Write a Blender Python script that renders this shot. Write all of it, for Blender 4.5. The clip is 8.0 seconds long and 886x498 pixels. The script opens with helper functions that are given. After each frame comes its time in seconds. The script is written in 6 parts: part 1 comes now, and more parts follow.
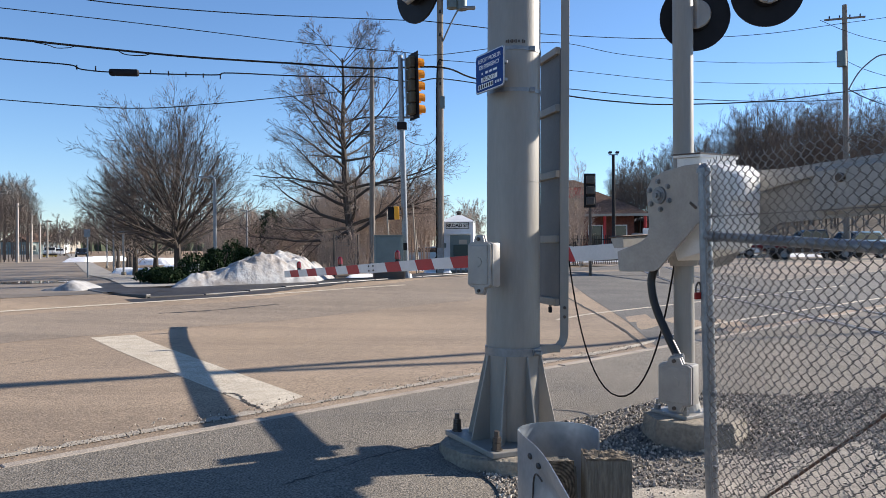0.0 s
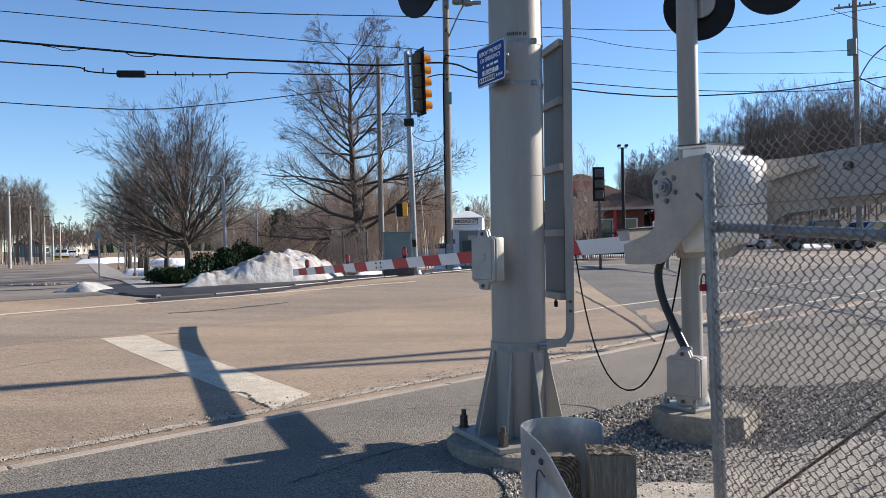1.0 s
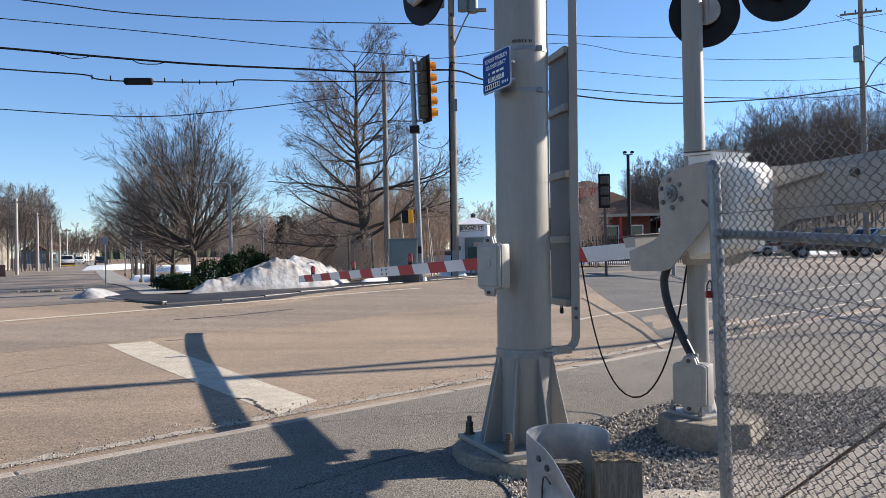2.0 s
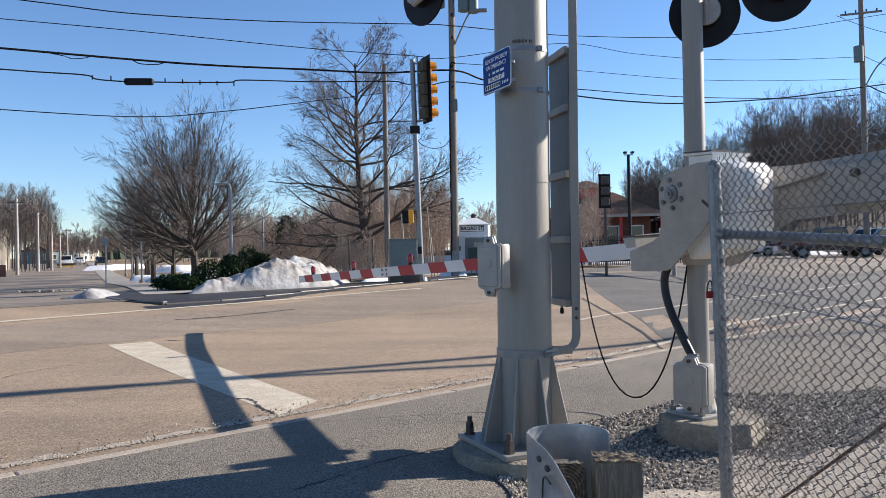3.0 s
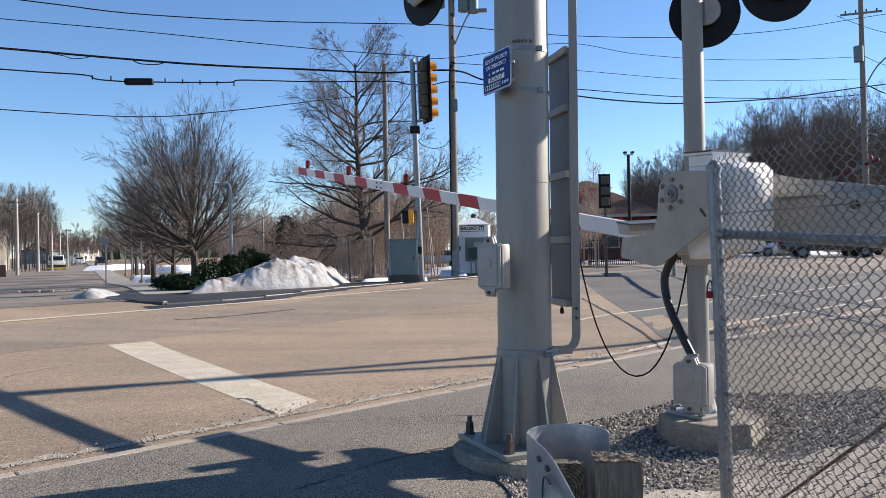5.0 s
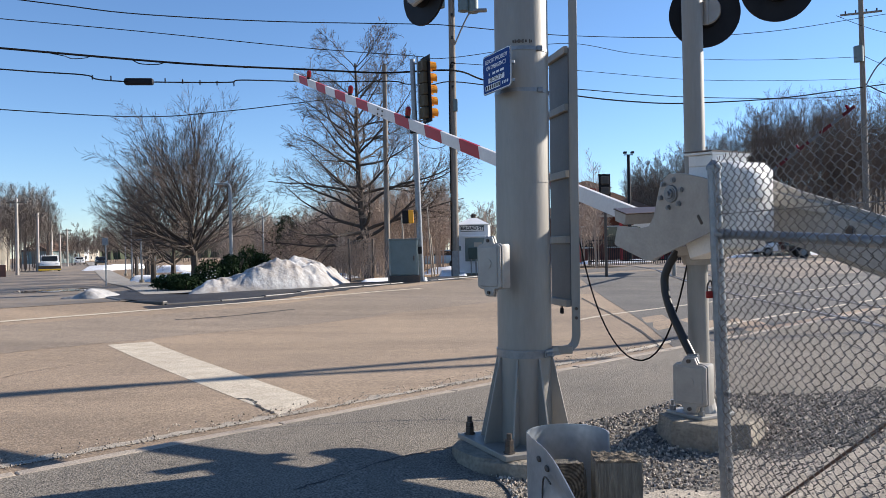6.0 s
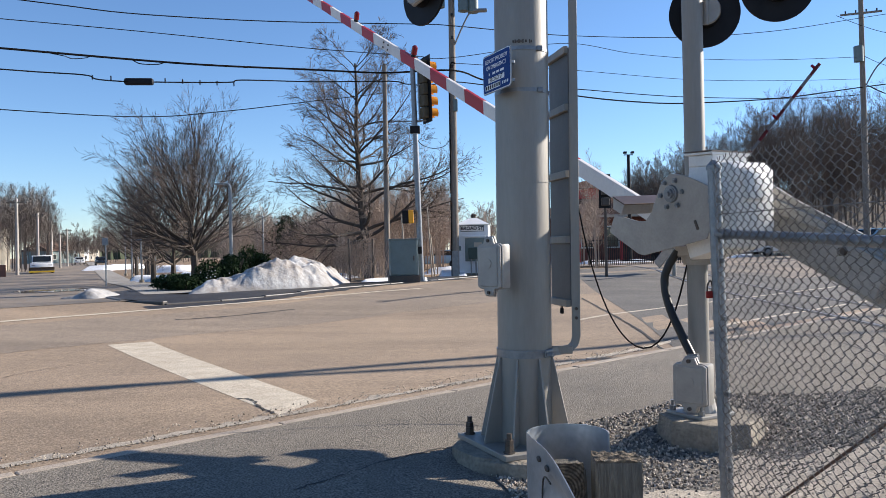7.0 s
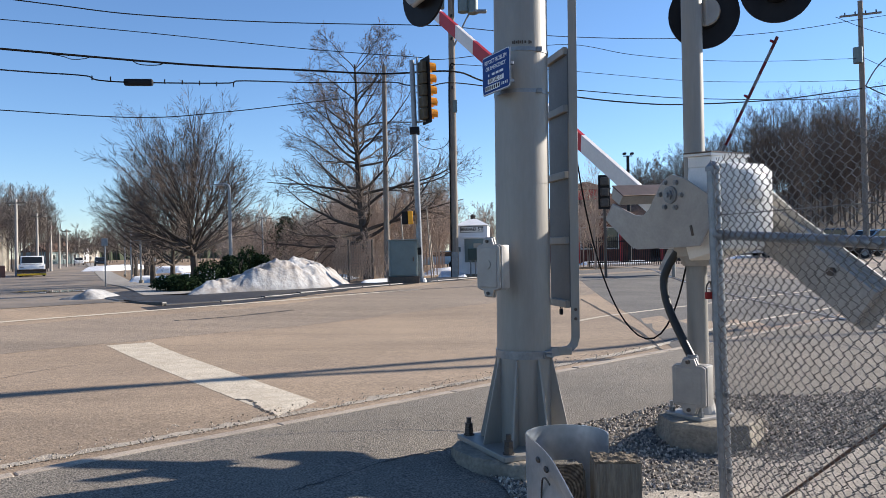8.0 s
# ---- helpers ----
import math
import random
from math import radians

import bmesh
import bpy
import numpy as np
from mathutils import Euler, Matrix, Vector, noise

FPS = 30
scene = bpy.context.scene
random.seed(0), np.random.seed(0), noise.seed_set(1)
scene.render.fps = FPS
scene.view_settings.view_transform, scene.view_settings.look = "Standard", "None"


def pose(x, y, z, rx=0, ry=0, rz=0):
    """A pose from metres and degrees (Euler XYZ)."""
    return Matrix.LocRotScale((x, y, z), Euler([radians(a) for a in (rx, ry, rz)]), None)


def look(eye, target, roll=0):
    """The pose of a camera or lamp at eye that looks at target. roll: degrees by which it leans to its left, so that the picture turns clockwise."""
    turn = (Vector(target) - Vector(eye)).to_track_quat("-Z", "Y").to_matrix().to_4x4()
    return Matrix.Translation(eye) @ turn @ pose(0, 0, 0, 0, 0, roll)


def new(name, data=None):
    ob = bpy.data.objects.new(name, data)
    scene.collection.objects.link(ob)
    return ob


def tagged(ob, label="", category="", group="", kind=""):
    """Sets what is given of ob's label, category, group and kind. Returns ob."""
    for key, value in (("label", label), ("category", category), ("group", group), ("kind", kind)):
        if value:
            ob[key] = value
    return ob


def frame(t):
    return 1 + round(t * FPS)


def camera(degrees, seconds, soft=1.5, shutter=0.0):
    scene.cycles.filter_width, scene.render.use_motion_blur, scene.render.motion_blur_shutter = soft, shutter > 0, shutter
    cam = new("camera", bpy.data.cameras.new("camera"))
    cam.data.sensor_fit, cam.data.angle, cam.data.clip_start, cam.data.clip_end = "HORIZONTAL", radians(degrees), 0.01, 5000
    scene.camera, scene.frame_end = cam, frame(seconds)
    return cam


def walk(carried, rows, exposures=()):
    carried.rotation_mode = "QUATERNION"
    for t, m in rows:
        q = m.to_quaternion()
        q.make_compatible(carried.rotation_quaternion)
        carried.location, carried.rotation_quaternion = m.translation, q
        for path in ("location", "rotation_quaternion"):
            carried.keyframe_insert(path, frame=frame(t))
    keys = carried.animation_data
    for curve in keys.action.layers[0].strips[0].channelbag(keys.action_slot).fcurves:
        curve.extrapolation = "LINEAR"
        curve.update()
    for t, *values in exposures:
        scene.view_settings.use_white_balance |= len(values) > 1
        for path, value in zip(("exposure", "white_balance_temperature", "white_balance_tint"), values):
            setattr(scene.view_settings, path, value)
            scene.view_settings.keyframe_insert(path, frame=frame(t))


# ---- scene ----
cam = camera(60, 8.0, soft=0.5)


def cam_pose(x, y, z, yaw, pitch, lean):
    return pose(x, y, z, 90 + pitch, 0, yaw) @ pose(0, 0, 0, 0, 0, -lean)


walk(cam, [
    (0.0, cam_pose(-0.042, -0.021, 1.307, -1.206, -0.261, 0.353)),
    (0.5, cam_pose(-0.019, -0.005, 1.299, -1.451, -1.218, 0.556)),
    (1.0, cam_pose(0.001, 0.008, 1.301, -0.423, -0.529, 1.222)),
    (1.5, cam_pose(-0.001, 0.002, 1.300, -0.079, -0.066, 1.218)),
    (2.2, cam_pose(0.000, 0.001, 1.300, -0.015, -0.015, 1.202)),
    (3.0, cam_pose(0.000, 0.001, 1.300, 0.000, 0.000, 1.199)),
    (7.0, cam_pose(0.000, 0.001, 1.300, 0.000, 0.000, 1.199)),
    (7.5, cam_pose(0.000, 0.001, 1.299, -0.005, 0.009, 1.169)),
    (8.0, cam_pose(0.001, 0.001, 1.299, -0.038, 0.070, 1.156)),
], exposures=[(0.0, 1.05, 5950, 12), (8.0, 1.05, 5950, 12)])

# ---- daylight: low winter sun from the right, slightly beyond the mast ----
SUN_AZ, SUN_EL = 21.7, 25.2
world = bpy.data.worlds.new("sky")
scene.world = world
world.use_nodes = True
wn = world.node_tree.nodes
sky = wn.new("ShaderNodeTexSky")
sky.sky_type = "NISHITA"
sky.sun_disc = False
sky.sun_elevation = radians(SUN_EL)
sky.sun_rotation = radians(90 - SUN_AZ)
sky.altitude = 500
sky.air_density, sky.dust_density, sky.ozone_density = 1.0, 0.03, 4.4
world.node_tree.links.new(sky.outputs[0], wn["Background"].inputs[0])
wn["Background"].inputs[1].default_value = 0.078
sun = new("sun", bpy.data.lights.new("sun", "SUN"))
sun.data.energy, sun.data.angle, sun.data.color = 4.9, radians(0.53), (1.0, 0.885, 0.715)
sd = Vector((math.cos(radians(SUN_AZ)) * math.cos(radians(SUN_EL)), math.sin(radians(SUN_AZ)) * math.cos(radians(SUN_EL)), math.sin(radians(SUN_EL))))
sun.matrix_world = look(sd * 60, (0, 0, 0))


# ---- materials ----
def mat(name, c1, c2=None, scale=8.0, rough=0.7, metal=0.0, bump=0.0, bscale=60.0, spread=0.5, fine=0.0, per=0.0, glow=0.0, stretch=None, coat=0.0, spec=0.4, bands=0.0):
    """c1 and c2 mixed by noise at two scales, bump from fine noise; per: brightness spread object by object."""
    m = bpy.data.materials.new(name)
    m.use_nodes = True
    nt = m.node_tree
    n, l = nt.nodes, nt.links
    b = n["Principled BSDF"]
    c2 = c2 or tuple(v * 0.8 for v in c1)
    tc = n.new("ShaderNodeTexCoord")
    src = tc.outputs["Object"]
    if stretch:
        mp = n.new("ShaderNodeMapping")
        mp.inputs["Scale"].default_value = stretch
        l.new(src, mp.inputs["Vector"])
        src = mp.outputs[0]
    a = n.new("ShaderNodeTexNoise")
    a.inputs["Scale"].default_value, a.inputs["Detail"].default_value, a.inputs["Roughness"].default_value = scale, 5, 0.6
    l.new(src, a.inputs["Vector"])
    r = n.new("ShaderNodeValToRGB")
    r.color_ramp.elements[0].position, r.color_ramp.elements[1].position = 0.5 - spread * 0.4, 0.5 + spread * 0.4
    r.color_ramp.elements[0].color, r.color_ramp.elements[1].color = (*c1, 1), (*c2, 1)
    l.new(a.outputs["Fac"], r.inputs[0])
    col = r.outputs[0]
    f = n.new("ShaderNodeTexNoise")
    f.inputs["Scale"].default_value, f.inputs["Detail"].default_value = bscale, 3
    l.new(src, f.inputs["Vector"])
    if fine:
        mr = n.new("ShaderNodeMapRange")
        mr.inputs["From Min"].default_value, mr.inputs["From Max"].default_value = 0.3, 0.7
        mr.inputs["To Min"].default_value, mr.inputs["To Max"].default_value = 1 - fine, 1 + fine
        l.new(f.outputs["Fac"], mr.inputs["Value"])
        mx = n.new("ShaderNodeVectorMath")
        mx.operation = "SCALE"
        l.new(col, mx.inputs[0])
        l.new(mr.outputs[0], mx.inputs["Scale"])
        col = mx.outputs[0]
    if bands:
        mp = n.new("ShaderNodeMapping")
        mp.inputs["Rotation"].default_value, mp.inputs["Scale"].default_value = (0, 0, radians(-42.3)), (0.022, 0.6, 1)
        l.new(tc.outputs["Object"], mp.inputs["Vector"])
        bn = n.new("ShaderNodeTexNoise")
        bn.inputs["Scale"].default_value, bn.inputs["Detail"].default_value, bn.inputs["Roughness"].default_value = 1.0, 4, 0.65
        l.new(mp.outputs[0], bn.inputs["Vector"])
        mid = n.new("ShaderNodeTexNoise")
        mid.inputs["Scale"].default_value, mid.inputs["Detail"].default_value, mid.inputs["Roughness"].default_value = 11, 6, 0.8
        l.new(tc.outputs["Object"], mid.inputs["Vector"])
        ad = n.new("ShaderNodeMath")
        ad.operation = "ADD"
        l.new(bn.outputs["Fac"], ad.inputs[0])
        l.new(mid.outputs["Fac"], ad.inputs[1])
        mr = n.new("ShaderNodeMapRange")
        mr.inputs["From Min"].default_value, mr.inputs["From Max"].default_value = 0.7, 1.3
        mr.inputs["To Min"].default_value, mr.inputs["To Max"].default_value = 1 - bands, 1 + bands
        l.new(ad.outputs[0], mr.inputs["Value"])
        mx = n.new("ShaderNodeVectorMath")
        mx.operation = "SCALE"
        l.new(col, mx.inputs[0])
        l.new(mr.outputs[0], mx.inputs["Scale"])
        col = mx.outputs[0]
    if per:
        oi = n.new("ShaderNodeObjectInfo")
        mr = n.new("ShaderNodeMapRange")
        mr.inputs["To Min"].default_value, mr.inputs["To Max"].default_value = 1 - per, 1 + per
        l.new(oi.outputs["Random"], mr.inputs["Value"])
        mx = n.new("ShaderNodeVectorMath")
        mx.operation = "SCALE"
        l.new(col, mx.inputs[0])
        l.new(mr.outputs[0], mx.inputs["Scale"])
        col = mx.outputs[0]
    l.new(col, b.inputs["Base Color"])
    b.inputs["Roughness"].default_value, b.inputs["Metallic"].default_value = rough, metal
    b.inputs["Coat Weight"].default_value = coat
    b.inputs["Specular IOR Level"].default_value = spec
    if bump:
        bp = n.new("ShaderNodeBump")
        bp.inputs["Strength"].default_value, bp.inputs["Distance"].default_value = bump, 0.02
        l.new(f.outputs["Fac"], bp.inputs["Height"])
        l.new(bp.outputs[0], b.inputs["Normal"])
    if glow:
        l.new(col, b.inputs["Emission Color"])
        b.inputs["Emission Strength"].default_value = glow
    return m


M_ROAD = mat("road_asphalt", (0.325, 0.240, 0.160), (0.213, 0.160, 0.113), 0.40, 0.9, bump=0.3, bscale=55, fine=0.42, spread=0.7, bands=0.30)
M_APRON = mat("apron_asphalt", (0.20, 0.172, 0.136), (0.13, 0.113, 0.092), 0.8, 0.92, bump=0.5, bscale=85, fine=0.75, spread=0.8, bands=0.2)
M_SIDE = mat("wet_asphalt", (0.30, 0.235, 0.17), (0.11, 0.095, 0.08), 0.22, 0.75, bump=0.2, bscale=40, fine=0.25, bands=0.3)
M_GRAVEL = mat("gravel_bed", (0.22, 0.195, 0.165), (0.11, 0.098, 0.085), 9.0, 0.95, bump=1.0, bscale=45, fine=0.5)
M_SAND = mat("sandy_dirt", (0.40, 0.345, 0.275), (0.26, 0.225, 0.18), 3.0, 0.95, bump=0.6, bscale=70, fine=0.3)
M_GRASS = mat("winter_grass", (0.30, 0.205, 0.12), (0.15, 0.105, 0.065), 0.6, 0.95, bump=0.8, bscale=20, fine=0.4)
M_KERB = mat("granite_kerb", (0.40, 0.335, 0.265), (0.28, 0.235, 0.19), 3.0, 0.85, bump=0.4, bscale=80, fine=0.25)
M_PAINT = mat("road_paint", (0.58, 0.51, 0.40), (0.37, 0.305, 0.225), 5.0, 0.85, bump=0.3, bscale=60, fine=0.35, spread=0.75)
M_CONC = mat("concrete", (0.31, 0.265, 0.20), (0.15, 0.128, 0.10), 5.0, 0.9, bump=0.6, bscale=40, fine=0.25)
M_WALK = mat("sidewalk_concrete", (0.34, 0.31, 0.27), (0.26, 0.235, 0.205), 2.0, 0.9, bump=0.3, bscale=50, fine=0.15)
M_MAST = mat("galvanised_mast", (0.30, 0.278, 0.245), (0.235, 0.22, 0.197), 2.2, 0.5, metal=0.25, bump=0.05, bscale=30, stretch=(2, 2, 0.35), fine=0.04)
M_GALV = mat("galvanised_steel", (0.26, 0.27, 0.28), (0.17, 0.18, 0.195), 14.0, 0.42, metal=0.6, bump=0.06, bscale=60, fine=0.08)
M_SHEET = mat("guard_rail_sheet", (0.50, 0.53, 0.56), (0.38, 0.41, 0.44), 9.0, 0.38, metal=0.75, bump=0.05, bscale=40, fine=0.08)
M_TAIL = mat("dull_counterweight_steel", (0.36, 0.34, 0.31), (0.28, 0.265, 0.24), 5.0, 0.6, metal=0.2, bump=0.1, bscale=30, fine=0.1)
M_POLEFAR = mat("dark_pole_wood", (0.40, 0.37, 0.33), (0.28, 0.26, 0.23), 4, 0.9)
M_ALU = mat("silver_painted_casting", (0.37, 0.345, 0.31), (0.28, 0.262, 0.24), 6.0, 0.45, metal=0.2, bump=0.05, bscale=50, fine=0.05)
M_WHITE = mat("white_enamel", (0.80, 0.775, 0.72), (0.70, 0.675, 0.63), 5.0, 0.4, bump=0.03, fine=0.04)
M_ARMW = mat("arm_white_sheeting", (0.70, 0.68, 0.65), (0.60, 0.58, 0.56), 4.0, 0.45, fine=0.04)
M_ARMR = mat("arm_red_sheeting", (0.40, 0.012, 0.018), (0.32, 0.011, 0.016), 4.0, 0.45, fine=0.05)
M_DARKST = mat("dark_weathered_steel", (0.07, 0.065, 0.06), (0.12, 0.09, 0.07), 30.0, 0.6, metal=0.5, bump=0.2)
M_BLACK = mat("black_paint", (0.010, 0.010, 0.012), (0.016, 0.016, 0.018), 10, 0.6, spec=0.2)
# yellowish section backs, with their shade put into a dimmed colour
M_SIGBACK = mat("shaded_signal_housing", (0.10, 0.08, 0.045), (0.06, 0.05, 0.032), 6, 0.6)
M_RUBBER = mat("black_cable_jacket", (0.015, 0.014, 0.013), (0.022, 0.02, 0.019), 10, 0.9, spec=0.0)
M_CONDUIT = mat("grey_conduit", (0.022, 0.021, 0.020), (0.013, 0.013, 0.013), 12, 0.42)
M_PANEL = mat("grey_guard_panel", (0.15, 0.148, 0.145), (0.11, 0.11, 0.11), 3, 0.55, metal=0.2, fine=0.06)
M_BLUE = mat("blue_sign_face", (0.006, 0.040, 0.20), (0.005, 0.034, 0.17), 5, 0.5, spec=0.15)
M_LETTER = mat("white_lettering", (0.82, 0.82, 0.80), (0.78, 0.78, 0.76), 5, 0.5)
M_WOODOLD = mat("weathered_timber", (0.25, 0.225, 0.18), (0.10, 0.088, 0.07), 9, 0.9, bump=0.8, bscale=40, stretch=(6, 6, 0.5), fine=0.3, spread=0.9)
M_WOODEND = mat("timber_end_grain", (0.16, 0.125, 0.085), (0.07, 0.055, 0.04), 22, 0.95, bump=0.8, bscale=60, fine=0.4)
M_POLE = mat("utility_pole_wood", (0.27, 0.235, 0.195), (0.16, 0.14, 0.12), 6, 0.9, bump=0.5, bscale=30, stretch=(4, 4, 0.25), fine=0.2)
M_BARK = mat("grey_bark", (0.085, 0.07, 0.058), (0.045, 0.037, 0.031), 8, 0.95, bump=0.6, bscale=30, fine=0.2)
M_TWIG = mat("bare_twigs", (0.125, 0.098, 0.08), (0.07, 0.055, 0.046), 3, 0.95)
M_BRUSH = mat("dry_brown_brush", (0.46, 0.36, 0.28), (0.25, 0.195, 0.155), 0.3, 0.95)
M_WOODS = mat("distant_bare_wood", (0.21, 0.172, 0.143), (0.105, 0.086, 0.074), 0.3, 0.95)
# darker than M_WOODS: the slope trees' backlit shade is put into the colour
M_DARKWOODS = mat("backlit_bare_wood", (0.18, 0.138, 0.108), (0.085, 0.066, 0.053), 0.3, 0.95)
M_SNOW = mat("old_snow", (0.80, 0.81, 0.84), (0.62, 0.61, 0.60), 1.6, 0.75, bump=0.7, bscale=9, fine=0.06, spread=0.5)
M_DIRTSNOW = mat("dirty_snow", (0.42, 0.41, 0.40), (0.15, 0.14, 0.13), 2.2, 0.8, bump=0.8, bscale=12, fine=0.15)
M_LEAF = mat("evergreen_leaf", (0.012, 0.024, 0.009), (0.026, 0.044, 0.016), 3, 0.8, spec=0.1)
M_PINE = mat("pine_needles", (0.03, 0.045, 0.02), (0.05, 0.06, 0.028), 1, 0.8)
M_YEL = mat("signal_yellow", (0.85, 0.40, 0.02), (0.76, 0.33, 0.015), 5, 0.4)
M_CAB = mat("grey_cabinet", (0.155, 0.20, 0.20), (0.125, 0.16, 0.16), 3, 0.5, metal=0.2, fine=0.05)
M_HOUSEW = mat("white_bungalow_steel", (0.72, 0.73, 0.74), (0.62, 0.63, 0.65), 3, 0.5, fine=0.05)
M_GREEN = mat("dark_green_box", (0.03, 0.055, 0.05), (0.025, 0.045, 0.04), 3, 0.5)
M_BRICK = mat("red_brown_brick", (0.19, 0.075, 0.05), (0.13, 0.05, 0.038), 2, 0.9, fine=0.3, bscale=8)
M_ROOF = mat("brown_shingles", (0.15, 0.098, 0.072), (0.10, 0.065, 0.05), 1.5, 0.9, fine=0.3, bscale=6, spec=0.05)
M_REDTRIM = mat("red_fascia", (0.55, 0.05, 0.045), (0.45, 0.04, 0.04), 2, 0.6)
M_SIDING = mat("pale_clapboard", (0.42, 0.375, 0.30), (0.34, 0.305, 0.25), 1.0, 0.8, fine=0.1, bscale=4)
M_GLASS = mat("dark_window_glass", (0.02, 0.025, 0.03), (0.03, 0.035, 0.04), 2, 0.08, coat=0.6)
M_LED = mat("red_lamp_lens", (0.20, 0.005, 0.012), (0.13, 0.004, 0.009), 4, 0.2, glow=0.05, coat=0.6)
M_PADLOCK = mat("red_padlock", (0.30, 0.02, 0.018), (0.22, 0.018, 0.015), 20, 0.4, metal=0.3)
M_CARBLUE = mat("pale_blue_car_paint", (0.35, 0.50, 0.58), (0.33, 0.47, 0.55), 2, 0.25, coat=0.8)
M_CARDARK = mat("dark_car_paint", (0.012, 0.014, 0.018), (0.02, 0.022, 0.026), 2, 0.2, coat=0.9)
M_CARWHITE = mat("white_car_paint", (0.75, 0.75, 0.74), (0.70, 0.70, 0.69), 2, 0.25, coat=0.8)
M_PLOW = mat("yellow_plow", (0.75, 0.50, 0.03), (0.62, 0.40, 0.03), 3, 0.5)
M_TYRE = mat("tyre_rubber", (0.015, 0.015, 0.015), (0.025, 0.025, 0.025), 10, 0.8)
M_RAIL = mat("worn_rail_steel", (0.30, 0.28, 0.26), (0.16, 0.12, 0.09), 6, 0.4, metal=0.8, stretch=(1, 0.2, 1))
M_FLANGE = mat("flangeway_rubber", (0.03, 0.028, 0.027), (0.05, 0.045, 0.04), 4, 0.85)
M_WATER = mat("puddle_water", (0.035, 0.035, 0.035), (0.05, 0.048, 0.045), 1, 0.04)
M_CHAIN = mat("chain_link_wire", (0.11, 0.098, 0.088), (0.25, 0.23, 0.205), 8, 0.5, metal=0.45)
M_LID = mat("bronze_lid_edge", (0.10, 0.075, 0.06), (0.14, 0.10, 0.08), 9, 0.4, metal=0.5)
M_XING = mat("crossing_asphalt", (0.135, 0.122, 0.107), (0.085, 0.078, 0.071), 0.5, 0.9, bump=0.3, bscale=55, fine=0.35, bands=0.3)
M_CRACK = mat("crack_filler", (0.045, 0.04, 0.036), (0.07, 0.06, 0.055), 5, 0.9)


# ---- mesh helpers ----
def link(name, me, parent=None, label=""):
    ob = new(name, me)
    if parent is not None:
        ob.parent = parent
    if label:
        ob["label"] = label
    return ob


def part(name, bm, material, parent=None, label="", smooth=False):
    me = bpy.data.meshes.new(name)
    bm.to_mesh(me)
    bm.free()
    me.materials.append(material)
    if smooth:
        for p in me.polygons:
            p.use_smooth = True
        me.set_sharp_from_angle(angle=radians(38))
    return link(name, me, parent, label)


def thing(name, m, label, category, group="", kind=""):
    ob = new(name)
    ob.empty_display_size = 0.1
    ob.matrix_world = m
    return tagged(ob, label, category, group, kind)


def box(bm, c, s, bevel=0.0, m=None):
    g = bmesh.ops.create_cube(bm, size=1.0, matrix=(m or Matrix()) @ Matrix.Translation(c) @ Matrix.Diagonal((*s, 1)))
    if bevel:
        es = list({e for v in g["verts"] for e in v.link_edges})
        bmesh.ops.bevel(bm, geom=es, offset=bevel, segments=2, affect="EDGES", profile=0.5)
    return bm


def cyl(bm, p0, p1, r0, r1=None, seg=12, caps=True):
    p0, p1 = Vector(p0), Vector(p1)
    d = p1 - p0
    m = Matrix.Translation((p0 + p1) / 2) @ d.to_track_quat("Z", "Y").to_matrix().to_4x4()
    bmesh.ops.create_cone(bm, cap_ends=caps, segments=seg, radius1=r0, radius2=r0 if r1 is None else r1, depth=d.length, matrix=m)
    return bm


def prism(bm, pts, y0, y1, bevel=0.0):
    """A polygon in x and z, drawn out from y0 to y1."""
    a = [bm.verts.new((x, y0, z)) for x, z in pts]
    b = [bm.verts.new((x, y1, z)) for x, z in pts]
    fs = [bm.faces.new(a), bm.faces.new(b[::-1])]
    k = len(pts)
    for i in range(k):
        fs.append(bm.faces.new((a[i], b[i], b[(i + 1) % k], a[(i + 1) % k])))
    bmesh.ops.recalc_face_normals(bm, faces=fs)
    if bevel:
        es = [e for f in fs[:2] for e in f.edges]
        bmesh.ops.bevel(bm, geom=es, offset=bevel, segments=2, affect="EDGES", profile=0.5)
    return bm


def tube(bm, pts, r, seg=8):
    """A bent pipe through the points."""
    pts = [Vector(p) for p in pts]
    rings = []
    for i, p in enumerate(pts):
        d = (pts[min(i + 1, len(pts) - 1)] - pts[max(i - 1, 0)]).normalized()
        q = d.to_track_quat("Z", "Y")
        rr = r[i] if isinstance(r, (list, tuple)) else r
        rings.append([bm.verts.new(p + q @ Vector((rr * math.cos(a * 2 * math.pi / seg), rr * math.sin(a * 2 * math.pi / seg), 0))) for a in range(seg)])
    for a, b in zip(rings, rings[1:]):
        for i in range(seg):
            best = i
            bm.faces.new((a[i], a[(i + 1) % seg], b[(best + 1) % seg], b[best]))
    bm.faces.new(rings[0][::-1])
    bm.faces.new(rings[-1])
    return bm


def curve_pts(pts, n=8):
    """A smooth line through the points."""
    pts = [Vector(p) for p in pts]
    out = []
    for i in range(len(pts) - 1):
        a, b = pts[max(i - 1, 0)], pts[i]
        c, d = pts[i + 1], pts[min(i + 2, len(pts) - 1)]
        for k in range(n):
            t = k / n
            out.append(0.5 * ((2 * b) + (c - a) * t + (2 * a - 5 * b + 4 * c - d) * t * t + (3 * b - a - 3 * c + d) * t ** 3))
    return out + [pts[-1]]


